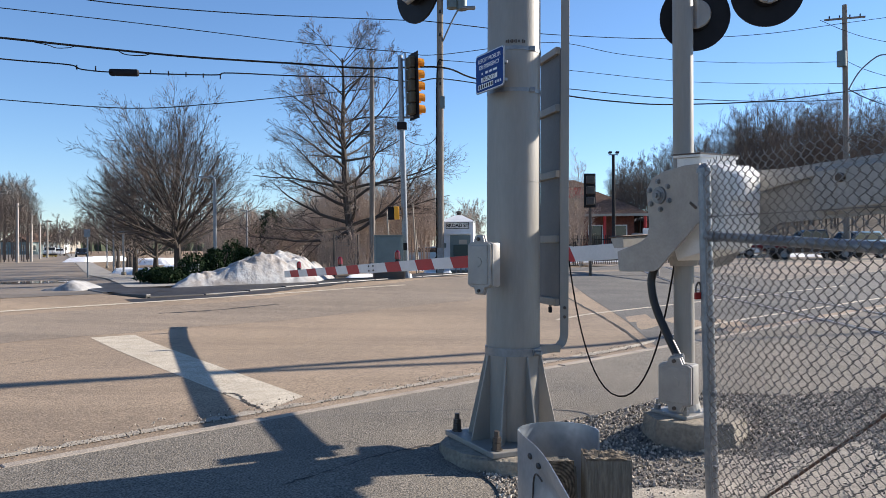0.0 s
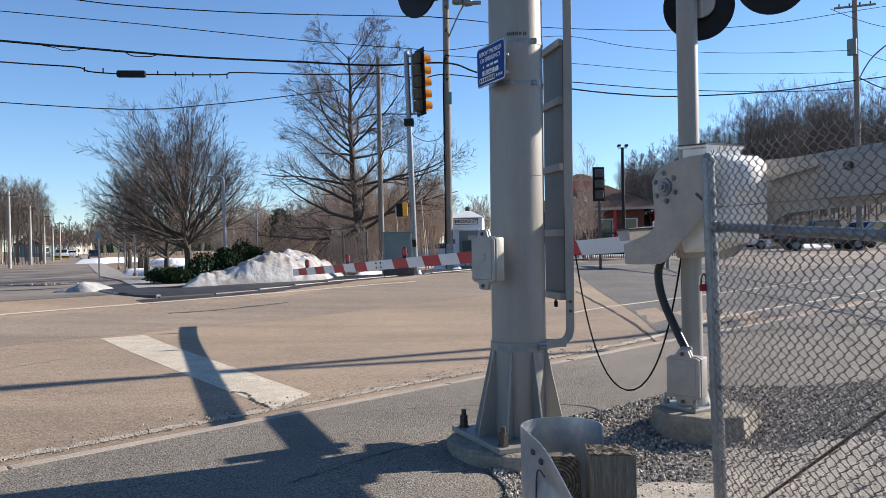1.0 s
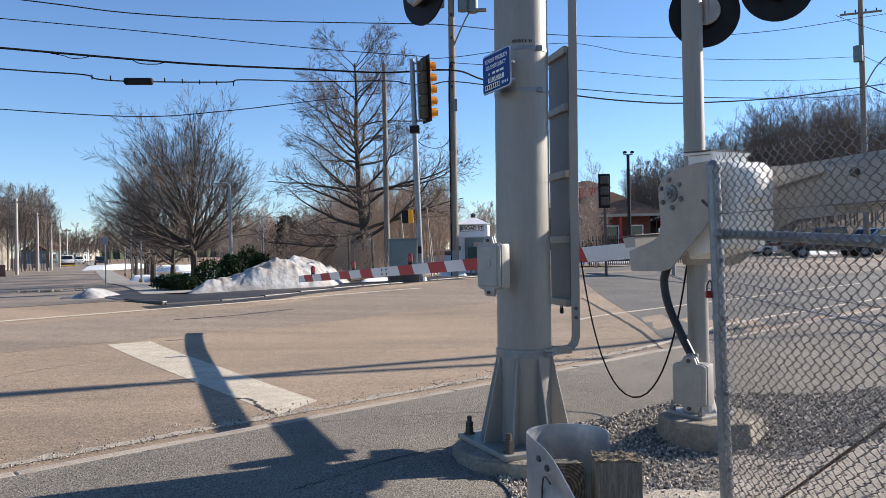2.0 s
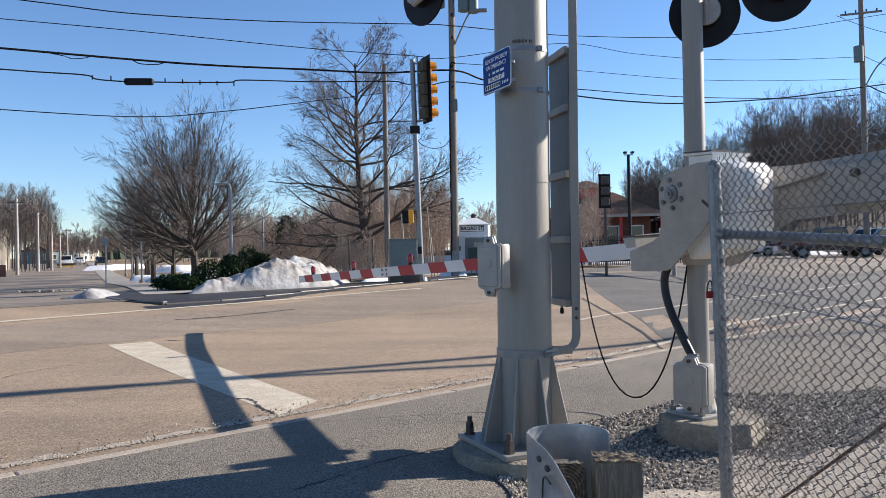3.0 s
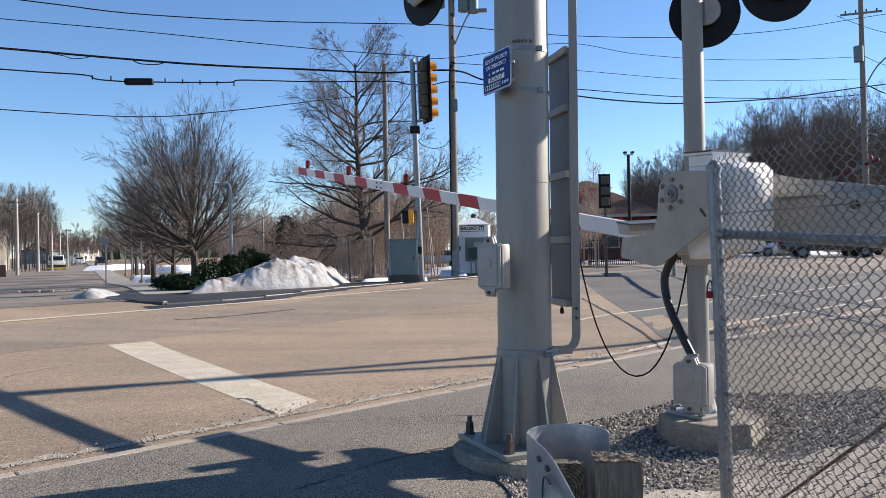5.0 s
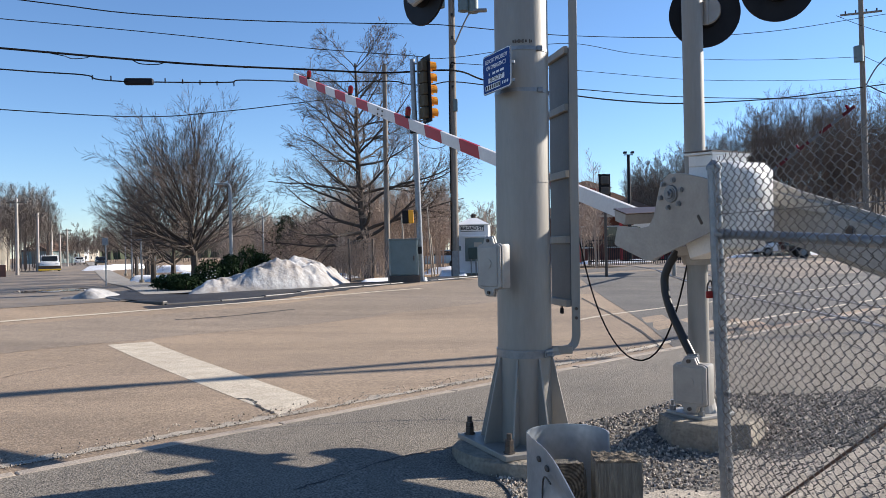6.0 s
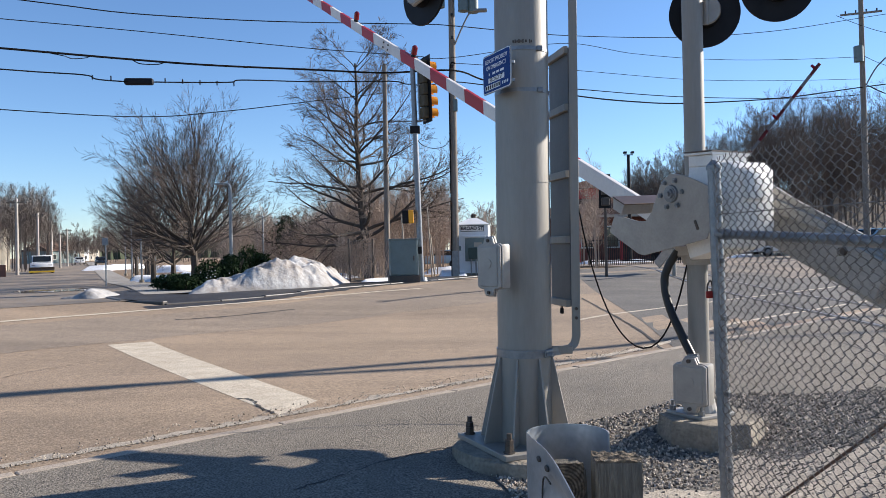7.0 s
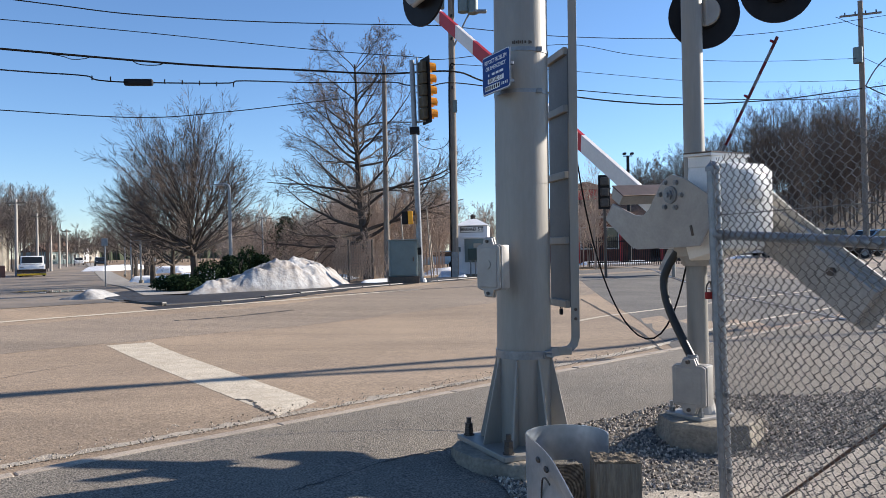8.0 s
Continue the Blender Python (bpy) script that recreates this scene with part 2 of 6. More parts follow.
def tubes_mesh(name, segs, sides, material):
    """Many straight tapered twigs in one mesh: rows of p0, p1, r0, r1."""
    s = np.array(segs, dtype=float)
    p0, p1, r0, r1 = s[:, 0:3], s[:, 3:6], s[:, 6], s[:, 7]
    d = p1 - p0
    d /= np.maximum(np.linalg.norm(d, axis=1, keepdims=True), 1e-9)
    ref = np.where(np.abs(d[:, 2:3]) < 0.9, np.array([[0, 0, 1.0]]), np.array([[1.0, 0, 0]]))
    a = np.cross(d, ref)
    a /= np.linalg.norm(a, axis=1, keepdims=True)
    b = np.cross(d, a)
    k, n = sides, len(s)
    vs = np.zeros((n, 2, k, 3))
    for i in range(k):
        w = math.cos(2 * math.pi * i / k) * a + math.sin(2 * math.pi * i / k) * b
        vs[:, 0, i], vs[:, 1, i] = p0 + w * r0[:, None], p1 + w * r1[:, None]
    base = np.arange(n)[:, None] * 2 * k
    fs = np.concatenate([base + np.array([[i, (i + 1) % k, k + (i + 1) % k, k + i]]) for i in range(k)])
    me = bpy.data.meshes.new(name)
    me.from_pydata(vs.reshape(-1, 3).tolist(), [], fs.tolist())
    me.materials.append(material)
    return me


# ---- ground ----
KERB0, ALONG, ACROSS = Vector((0.47, 7.48)), Vector((0.74, 0.673)), Vector((-0.673, 0.74))


def across(x, y):
    return (x - KERB0.x) * ACROSS.x + (y - KERB0.y) * ACROSS.y


def ease(t):
    t = min(max(t, 0.0), 1.0)
    return t * t * (3 - 2 * t)


def gz(x, y):
    """Height of the surface: the road lies a kerb's height below the verge and climbs to the tracks and the far side."""
    v, w = across(x, y), (x - KERB0.x) * ALONG.x + (y - KERB0.y) * ALONG.y
    z = 0.33 * (min(max(v - 2, 0), 9.5) / 9.5) ** 2.2
    if v > 0:
        low = -0.154 + 0.01035 * v + 0.00065 * v * v
        z += (low - z) * (1 - ease((v - 5) / 6.5)) * (1 - ease((w - 3.5) / 3.3))
    z -= 0.15 * math.exp(-((x - 1.45) ** 2 + (y - 4.8) ** 2) / 1.5)
    s = min(max((v - 13) / 32, 0), 1)
    return z - 0.6 * s * s * (3 - 2 * s)


def wv(w, v):
    return KERB0 + ALONG * w + ACROSS * v


def sheet(name, fn, nu, nv, lift, material, label="", thick=0.0):
    """A sheet laid on the ground; fn gives x and y from two numbers between 0 and 1."""
    verts, faces = [], []
    for i in range(nu + 1):
        for j in range(nv + 1):
            x, y = fn(i / nu, j / nv)
            verts.append((x, y, gz(x, y) + (lift(x, y) if callable(lift) else lift)))
    for i in range(nu):
        for j in range(nv):
            q = i * (nv + 1) + j
            faces.append((q, q + nv + 1, q + nv + 2, q + 1))
    me = bpy.data.meshes.new(name)
    me.from_pydata(verts, [], faces)
    bm = bmesh.new()
    bm.from_mesh(me)
    bmesh.ops.recalc_face_normals(bm, faces=bm.faces)
    if sum(f.normal.z for f in bm.faces) < 0:
        bmesh.ops.reverse_faces(bm, faces=bm.faces)
    bm.to_mesh(me)
    bm.free()
    me.materials.append(material)
    for p in me.polygons:
        p.use_smooth = True
    return tagged(link(name, me), label, "", "", "structure")


def bilinear(a, b, c, d):
    a, b, c, d = Vector(a), Vector(b), Vector(c), Vector(d)
    return lambda u, v: (a * (1 - u) * (1 - v) + b * u * (1 - v) + c * u * v + d * (1 - u) * v)[:2]


def warp(t):
    """Steps that are fine near the place and reach far out."""
    s = 2 * t - 1
    return math.copysign(abs(s) ** 3.2, s)


def far_edge(w):
    """The road's far edge, which runs out a little from the near one."""
    return 10.6 + 0.27 * min(max(w - 2.6, 0), 11.5)


def road_uv(u, v):
    w = -70 + 190 * u
    return wv(w, 0.002 + ((far_edge(w) if w > 0.9 else 11.5) - 0.002) * v)[:]


sheet("ground", lambda u, v: (1600 * warp(u), 40 + 1600 * warp(v)), 240, 240, lambda x, y: -0.05 - 0.35 * ease((across(x, y) + 12) / 6) * ease((8.5 - across(x, y)) / 5), M_GRASS, "brown winter grass and dirt ground")
sheet("road", lambda u, v: road_uv(u, v), 380, 60, 0.0, M_ROAD, "sun-bleached tan asphalt road at the crossing")
sheet("apron", lambda u, v: wv(-16 + 60 * u, -0.112 - 14 * v)[:], 120, 40, 0.004, M_APRON, "grey worn asphalt apron beside the road")
# kerbs: granite lengths with open joints
kerb = thing("kerb", Matrix(), "flush granite kerb along the road edge", "kerb", kind="structure")
kb = bmesh.new()
box(kb, (0, 0, -0.06), (1.793, 0.110, 0.30), 0.012)
kerb_me = bpy.data.meshes.new("kerb_stone")
kb.to_mesh(kerb_me)
kb.free()
kerb_me.materials.append(M_KERB)
for i in range(-5, 16):
    p = wv(i * 1.8 + 0.3, -0.062)
    o = link("kerb_stone", kerb_me, kerb)
    o.location = (p.x, p.y, -0.084 + random.uniform(-0.004, 0.006))
    o.rotation_euler = (random.uniform(-0.006, 0.006), 0, math.atan2(ALONG.y, ALONG.x) + random.uniform(-0.004, 0.004))
M_WETKERB = mat("wet_kerb", (0.09, 0.08, 0.07), (0.05, 0.045, 0.04), 3, 0.5, fine=0.3)
fb = bmesh.new()
box(fb, (0, 0, 0), (1.21, 0.15, 0.30), 0.02)
far_me = bpy.data.meshes.new("kerb_stone")
fb.to_mesh(far_me)
fb.free()
far_me.materials.append(M_WETKERB)
far_kerb = thing("far_kerb", Matrix(), "dark wet granite kerb round the corner across the road", "kerb", kind="structure")
FAR_LINE = [Vector((-8.9, 21.0)), Vector((-8.1, 18.5)), Vector((-7.3, 17.0)), Vector((-6.62, 16.35)), Vector((-5.9, 16.1))] + [wv(w, far_edge(w)) for w in (1.9, 3, 5, 7, 9, 11, 13, 15, 17)]
line = [Vector((q.x, q.y)) for q in curve_pts([(q.x, q.y, 0) for q in FAR_LINE], 40)]
run, last = 0.0, line[0]
for a, b in zip(line, line[1:]):
    run += (b - a).length
    if run >= 1.2:
        d, p = b - last, (b + last) / 2
        o = link("kerb_stone", far_me, far_kerb)
        o.location = (p.x, p.y, gz(p.x, p.y) - 0.125 + random.uniform(-0.004, 0.004))
        o.rotation_euler = (0, 0, math.atan2(d.y, d.x))
        run, last = 0.0, b

sheet("side_road", bilinear((-6.3, 16.85), (-34, -8.4), (-112, 205), (-96, 205)), 20, 60, 0.006, M_SIDE, "damp asphalt side road leading away past trees")
M_MUD = mat("wet_corner_mud", (0.05, 0.043, 0.036), (0.022, 0.02, 0.018), 1.4, 0.55, bump=0.5, bscale=14, fine=0.3)
sheet("corner_verge", lambda u, v: tuple(Vector(curve_pts([(q.x, q.y, 0) for q in FAR_LINE], 8)[int(round(u * 104))][:2]) + Vector((-0.25 * u, 1.0)) * (0.06 + 2.1 * v)), 104, 10, 0.022, M_MUD, "dark wet muddy verge behind the far kerb")
# this dark strip colours in both the meltwater and the shadow by the kerb
sheet("wet_shaded_gutter", lambda u, v: wv(0.6 + 13 * u, far_edge(0.6 + 13 * u) - 0.05 - (0.42 + 0.2 * noise.noise(Vector((u * 14, 0, 2))) + 0.1 * noise.noise(Vector((u * 45, 0, 5)))) * v)[:], 130, 3, 0.004, M_MUD, "dark meltwater stain and painted shade along the far gutter")
sheet("sidewalk", bilinear((-5.9, 19.0), (-7.2, 18.4), (-95, 204), (-93, 204)), 4, 60, 0.03, M_WALK, "narrow concrete pavement beside the side road")
sheet("parking", bilinear((12, 26), (80, 88), (52, 120), (2, 50)), 20, 20, 0.008, M_SIDE, "asphalt car park beyond the tracks")
sheet("puddle", lambda u, v: (-12.6 + 1.8 * u - 2.3 * v + 0.25 * math.sin(9 * v) + 0.2 * math.sin(7 * u), 22.5 + 4.6 * v + 0.3 * math.sin(8 * u)), 12, 12, 0.016, M_WATER, "meltwater puddle on the side road")


def gravel_edge(u, v):
    """Ballast from beside the mast to behind the fence."""
    far = 5.45 + 0.85 * ease(u / 0.35) + 0.75 * u + 0.10 * math.sin(9 * u) + 0.06 * math.sin(23 * u)
    return (0.27 + 5.93 * u + 0.07 * math.sin(20 * v) * (1 - u), 1.0 + (far - 1.0) * v)


sheet("gravel", gravel_edge, 60, 40, 0.012, M_GRAVEL, "loose grey ballast gravel round the masts")
sheet("sand", lambda u, v: (0.78 + 2.1 * u + 0.08 * math.sin(7 * v) + 0.05 * math.sin(19 * v), 2.6 + (1.75 + 0.65 * ease((u - 0.32) / 0.2) + 0.30 * noise.noise(Vector((u * 5, 0, 7)))) * v + 0.08 * math.sin(8 * u)), 70, 60, 0.020, M_SAND, "sandy dirt worn bare before the fence")

M_LANE = mat("worn_lane_asphalt", (0.262, 0.203, 0.146), (0.182, 0.144, 0.110), 0.35, 0.9, bump=0.4, bscale=55, fine=0.45, spread=0.7, bands=0.35)


def lane_uv(u, v):
    w = -30 + 62 * u
    lo = 6.9 + 0.25 * noise.noise(Vector((w * 0.35, 0, 4))) + 0.12 * noise.noise(Vector((w * 1.7, 0, 8)))
    hi = far_edge(w) - 1.1 + 0.15 * noise.noise(Vector((w * 0.6, 0, 2)))
    return wv(w, lo + (hi - lo) * v)[:]


sheet("worn_lane", lane_uv, 300, 24, 0.003, M_LANE, "greyer worn asphalt of the far traffic lane")
# painted stop bar, worn, and edge line
sheet("stop_bar", bilinear((-5.06, 11.51), (-4.54, 11.87), (-1.24, 7.41), (-1.48, 6.80)), 8, 40, 0.0025, M_PAINT, "worn white stop bar on asphalt")
sheet("edge_line", lambda u, v: wv(2.6 + 24 * u, 0.78 + 0.11 * v + 0.012 * math.sin(60 * u))[:], 60, 1, 0.004, M_PAINT, "faded white edge line on asphalt")
sheet("far_edge_line", lambda u, v: wv(-4 + 12 * u, 9.95 + 0.05 * (u * 12 - 4) + 0.12 * v)[:], 120, 1, 0.007, M_PAINT, "faded white edge line on asphalt")
sheet("lane_line", lambda u, v: wv(5.5 + 14 * u, 3.3 + 0.11 * v)[:], 40, 1, 0.004, M_PAINT, "faded white lane line on asphalt")


def crack(pts, w):
    ps = curve_pts([(x, y, 0) for x, y in pts], 10)
    off = [random.uniform(-1, 1) * 0.014 for _ in ps]
    ww = [w * random.uniform(0.3, 1.3) for _ in ps]
    n = len(ps) - 1

    def fn(u, v):
        i = min(int(round(u * n)), n)
        d = (ps[min(i + 1, n)] - ps[max(i - 1, 0)]).normalized()
        q = ps[i] + Vector((-d.y, d.x, 0)) * (off[i] + (v - 0.5) * ww[i])
        return q.x, q.y
    return sheet("crack", fn, n, 1, 0.007, M_CRACK, "dark crack in the asphalt")


crack([(-2.06, 7.56), (-1.90, 7.48), (-1.74, 7.16), (-1.52, 6.86)], 0.035)
crack([(3.30, 18.37), (3.14, 14.06), (3.10, 11.91), (2.95, 10.19)], 0.05)
crack([(-4.99, 14.23), (-4.22, 14.83), (-3.16, 16.11)], 0.10)
crack([(-5.15, 8.9), (-4.9, 9.5), (-4.5, 10.1)], 0.015)
crack([(4.10, 11.08), (5.01, 10.76), (4.89, 8.51)], 0.035)
crack([(-0.84, 4.20), (-0.57, 4.53), (-0.33, 4.84), (-0.00, 5.14)], 0.016)

sheet("crossing_panel", bilinear((3.13, 10.17), (5.06, 31.96), (wv(60, 11.3)[0], wv(60, 11.3)[1]), (wv(60, 0.1)[0], wv(60, 0.1)[1])), 24, 60, 0.0035, M_XING, "darker grey asphalt round the rails")
sheet("sand_drift", lambda u, v: wv(-7 + 11 * u, 0.74 + (0.04 + 0.15 * (0.5 + 0.5 * noise.noise(Vector((u * 22, 0, 3)))) + 0.10 * noise.noise(Vector((u * 70, 0, 1)))) * v)[:], 220, 3, 0.005, M_SAND, "pale sand drifted along the kerb")
# railway track sunk in the crossing
track = thing("track", Matrix(), "steel railway rails sunk flush in the crossing", "railway track", kind="structure")
rail_a = [(6.54, 11.37), (7.17, 19.31), (7.77, 24.55)]
ra = Vector(rail_a[0])
rdir = (Vector(rail_a[2]) - ra).normalized()
rside = Vector((rdir.y, -rdir.x))
for off in (0.0, 1.5):
    for w, lift, name, m in ((0.22, 0.008, "flangeway", M_FLANGE), (0.075, 0.016, "rail", M_RAIL)):
        bm = bmesh.new()
        prev = None
        for k in range(60):
            c = ra + rside * off + rdir * (-6 + k * 1.2)
            z = gz(c.x, c.y) + lift
            row = [bm.verts.new((*(c + rside * s * w / 2), z - (0.0 if t else 0.05))) for s, t in ((-1, 0), (-1, 1), (1, 1), (1, 0))]
            if prev:
                for i in range(3):
                    bm.faces.new((prev[i], prev[i + 1], row[i + 1], row[i]))
            prev = row
        bmesh.ops.recalc_face_normals(bm, faces=bm.faces)
        part(name, bm, m, track)

# loose stones
rng = random.Random(5)


def stones(name, count, area, lo, hi, label, keep=lambda x, y: True):
    vs, fs = [], []
    octa = [(1, 0, 0), (-1, 0, 0), (0, 1, 0), (0, -1, 0), (0, 0, 1), (0, 0, -1)]
    tri = [(0, 2, 4), (2, 1, 4), (1, 3, 4), (3, 0, 4), (2, 0, 5), (1, 2, 5), (3, 1, 5), (0, 3, 5)]
    while len(vs) < count * 6:
        x, y = area(rng.random(), rng.random())
        if not keep(x, y):
            continue
        s = rng.uniform(lo, hi)
        m = Euler((rng.uniform(0, 6), rng.uniform(0, 6), rng.uniform(0, 6))).to_matrix()
        b = len(vs)
        sc = (s, s * rng.uniform(0.6, 1.0), s * rng.uniform(0.4, 0.8))
        for o in octa:
            p = m @ Vector((o[0] * sc[0], o[1] * sc[1], o[2] * sc[2]))
            vs.append((x + p.x, y + p.y, gz(x, y) + 0.014 + s * 0.25 + p.z))
        fs += [(b + i, b + j, b + k) for i, j, k in tri]
    me = bpy.data.meshes.new(name)
    me.from_pydata(vs, [], fs)
    me.materials.append(M_STONES)
    return tagged(link(name, me), label, "gravel", "", "stuff")


M_STONES = mat("ballast_stones", (0.27, 0.25, 0.225), (0.14, 0.13, 0.12), 25, 0.9, bump=0.2)
nt = M_STONES.node_tree
gi = nt.nodes.new("ShaderNodeNewGeometry")
hv = nt.nodes.new("ShaderNodeValToRGB")
hv.color_ramp.elements[0].color, hv.color_ramp.elements[1].color = (0.05, 0.043, 0.036, 1), (0.60, 0.52, 0.42, 1)
nt.links.new(gi.outputs["Random Per Island"], hv.inputs[0])
nt.links.new(hv.outputs[0], nt.nodes["Principled BSDF"].inputs["Base Color"])
stones("ballast", 42000, gravel_edge, 0.006, 0.017, "loose grey ballast stones on the ground", lambda x, y: y > 2.6 and not (0.9 < x < 1.55 and 3.0 < y < 4.5 and rng.random() < 0.85) and not (1.55 <= x < 2.9 and 2.6 < y < 4.95 and noise.noise(Vector((x * 3, y * 3, 2))) > -0.15 and rng.random() < 0.75))
stones("grit", 1800, lambda a, b: (0.8 + 0.9 * a, 3.0 + 1.7 * b), 0.004, 0.010, "fine loose grit on sandy dirt")
stones("road_grit", 1500, lambda a, b: wv(-7 + 11 * a, 0.68 + 0.40 * b * b)[:], 0.004, 0.012, "loose sand and grit along the kerb")


# ---- cantilever mast ----
def signal_mast():
    t = thing("signal_mast", Matrix.Translation((0.508, 4.95, 0)) @ pose(0, 0, 0, 0, 0.5, 0), "tall grey galvanised tubular signal mast on a gusseted base", "signal mast")
    bm = bmesh.new()
    cyl(bm, (0, 0, 0.07), (0, 0, 7.2), 0.174, 0.166, 48)
    part("pole", bm, M_MAST, t, smooth=True)
    bm = bmesh.new()
    cyl(bm, (0, 0, 0.605), (0, 0, 0.655), 0.182, 0.182, 48)
    part("collar", bm, M_GALV, t, smooth=True)
    bm = bmesh.new()
    box(bm, (0.02, -0.165, 0.63), (0.07, 0.05, 0.05), 0.006, pose(0, 0, 0, 0, 0, 42))
    cyl(bm, (0.13, -0.155, 0.63), (0.16, -0.185, 0.63), 0.014, seg=6)
    part("collar_clamp", bm, M_GALV, t)
    for i in range(8):
        a = radians(45 * i + 24)
        bm = bmesh.new()
        prism(bm, [(0.165, 0.068), (0.30, 0.068), (0.30, 0.085), (0.185, 0.60), (0.165, 0.60)], -0.006, 0.006, 0.002)
        bm.transform(Matrix.Rotation(a, 4, "Z"))
        part("gusset", bm, M_MAST, t)
    bm = bmesh.new()
    box(bm, (0, 0, 0.052), (0.66, 0.66, 0.034), 0.005, pose(0, 0, 0, 0, 0, 24))
    part("base_plate", bm, M_MAST, t)
    for sx in (-1, 1):
        for sy in (-1, 1):
            bm = bmesh.new()
            p = Matrix.Rotation(radians(24), 3, "Z") @ Vector((sx * 0.27, sy * 0.27, -0.10))
            cyl(bm, (p.x, p.y, 0.069), (p.x, p.y, 0.076), 0.036, seg=20)
            cyl(bm, (p.x, p.y, 0.076), (p.x, p.y, 0.115), 0.030, seg=6)
            cyl(bm, (p.x, p.y, 0.117), (p.x, p.y, 0.148), 0.028, seg=6)
            cyl(bm, (p.x, p.y, 0.07), (p.x, p.y, 0.185), 0.016, seg=12)
            part("anchor_bolt", bm, M_DARKST if sx < 0 else M_GALV, t)
    for z in (2.545, 2.285):
        bm = bmesh.new()
        cyl(bm, (0, 0, z - 0.012), (0, 0, z + 0.012), 0.1745, 0.1745, 48)
        box(bm, (0.10, -0.15, z), (0.035, 0.018, 0.03), 0.003)
        part("steel_band", bm, M_GALV, t, smooth=True)
    # worn stencil, unreadable
    bm = bmesh.new()
    for k, a in enumerate((-112, -108, -104, -100, -96, -92, -86, -78, -74)):
        an = radians(a)
        w = 0.008 if k % 3 else 0.011
        box(bm, (0, 0, 0), (w, 0.002, 0.022 if k % 2 else 0.016), 0, Matrix.Translation((0.1735 * math.cos(an), 0.1735 * math.sin(an), 2.585)) @ Matrix.Rotation(an + math.pi / 2, 4, "Z"))
    part("stencil_mark", bm, M_DARKST, t, "worn dark stencil marks")
    bm = bmesh.new()
    for k in range(7):
        an = radians(-118 + 5.5 * k)
        box(bm, (0, 0, 0), (0.010, 0.002, 0.010), 0, Matrix.Translation((0.1745 * math.cos(an), 0.1745 * math.sin(an), 1.705)) @ Matrix.Rotation(an + math.pi / 2, 4, "Z"))
    cyl(bm, (0, 0, 1.708), (0, 0, 1.712), 0.1742, 0.1742, 48)
    part("seam_mark", bm, M_MAST, t)
    # ladder stile bending back to the collar, and the climbing guard
    bm = bmesh.new()
    sx, sy = 0.845 - 0.508, 4.97 - 4.95
    prof = [(sx, sy, 7.0), (sx, sy, 0.98), (sx, sy, 0.72), (sx - 0.012, sy - 0.002, 0.675), (sx - 0.05, sy - 0.012, 0.64), (0.165, -0.06, 0.632)]
    pr = None
    for i, p in enumerate(prof):
        p = Vector(p)
        nx = Vector(prof[min(i + 1, 5)]) - Vector(prof[max(i - 1, 0)])
        side = nx.cross(Vector((0.25, 0.97, 0))).normalized() * 0.027
        dep = Vector((0.25, 0.97, 0)).normalized() * 0.006
        row = [bm.verts.new(p + side + dep), bm.verts.new(p - side + dep), bm.verts.new(p - side - dep), bm.verts.new(p + side - dep)]
        if pr:
            for k in range(4):
                bm.faces.new((pr[k], pr[(k + 1) % 4], row[(k + 1) % 4], row[k]))
        else:
            bm.faces.new(row)
        pr = row
    bm.faces.new(pr[::-1])
    bmesh.ops.recalc_face_normals(bm, faces=bm.faces)
    part("ladder_stile", bm, M_MAST, t)
    bm = bmesh.new()
    box(bm, (0.228, -0.03, 0.640), (0.15, 0.012, 0.052), 0.003, Matrix.Identity(4))
    part("stile_foot", bm, M_MAST, t)
    for z in (0.90, 0.84):
        bm = bmesh.new()
        cyl(bm, (sx, sy - 0.004, z), (sx, sy - 0.02, z), 0.011, seg=6)
        part("stile_bolt", bm, M_DARKST, t)
    g = pose(0.745 - 0.508, 5.35 - 4.95, 0, 0, 0, math.degrees(math.atan2(-0.35, 0.075)))
    bm = bmesh.new()
    box(bm, (0.178, 0, 1.755), (0.355, 0.008, 1.69), 0.002, g)
    part("guard_panel", bm, M_PANEL, t, "grey sheet-metal climbing guard")
    for z in (2.585, 2.21, 1.776, 1.348, 0.931):
        bm = bmesh.new()
        box(bm, (0.178, -0.016, z), (0.355, 0.03, 0.048), 0.004, g)
        part("guard_rail", bm, M_MAST, t)
    for x in (0.012, 0.345):
        bm = bmesh.new()
        box(bm, (x, 0.018, 1.755), (0.024, 0.03, 1.69), 0.003, g)
        part("guard_stile", bm, M_MAST, t)
    bm = bmesh.new()
    box(bm, (0.24, -0.02, 0.875), (0.03, 0.02, 0.04), 0.006, g)
    tube(bm, [g @ Vector((0.225, -0.02, 0.895)), g @ Vector((0.228, -0.02, 0.925)), g @ Vector((0.252, -0.02, 0.925)), g @ Vector((0.255, -0.02, 0.895))], 0.004, 6)
    part("guard_padlock", bm, M_BLACK, t, "small black padlock")
    return t


def casting_outline(w, h):
    """A cast cover with ears at top and bottom."""
    e = w * 0.24
    return [(-w / 2, h * 0.34), (-w * 0.40, h * 0.38), (-e, h * 0.39), (-e * 0.7, h * 0.50), (e * 0.7, h * 0.50), (e, h * 0.39), (w * 0.40, h * 0.38), (w / 2, h * 0.34),
            (w / 2, -h * 0.34), (w * 0.40, -h * 0.38), (e, -h * 0.39), (e * 0.7, -h * 0.50), (-e * 0.7, -h * 0.50), (-e, -h * 0.39), (-w * 0.40, -h * 0.38), (-w / 2, -h * 0.34)]


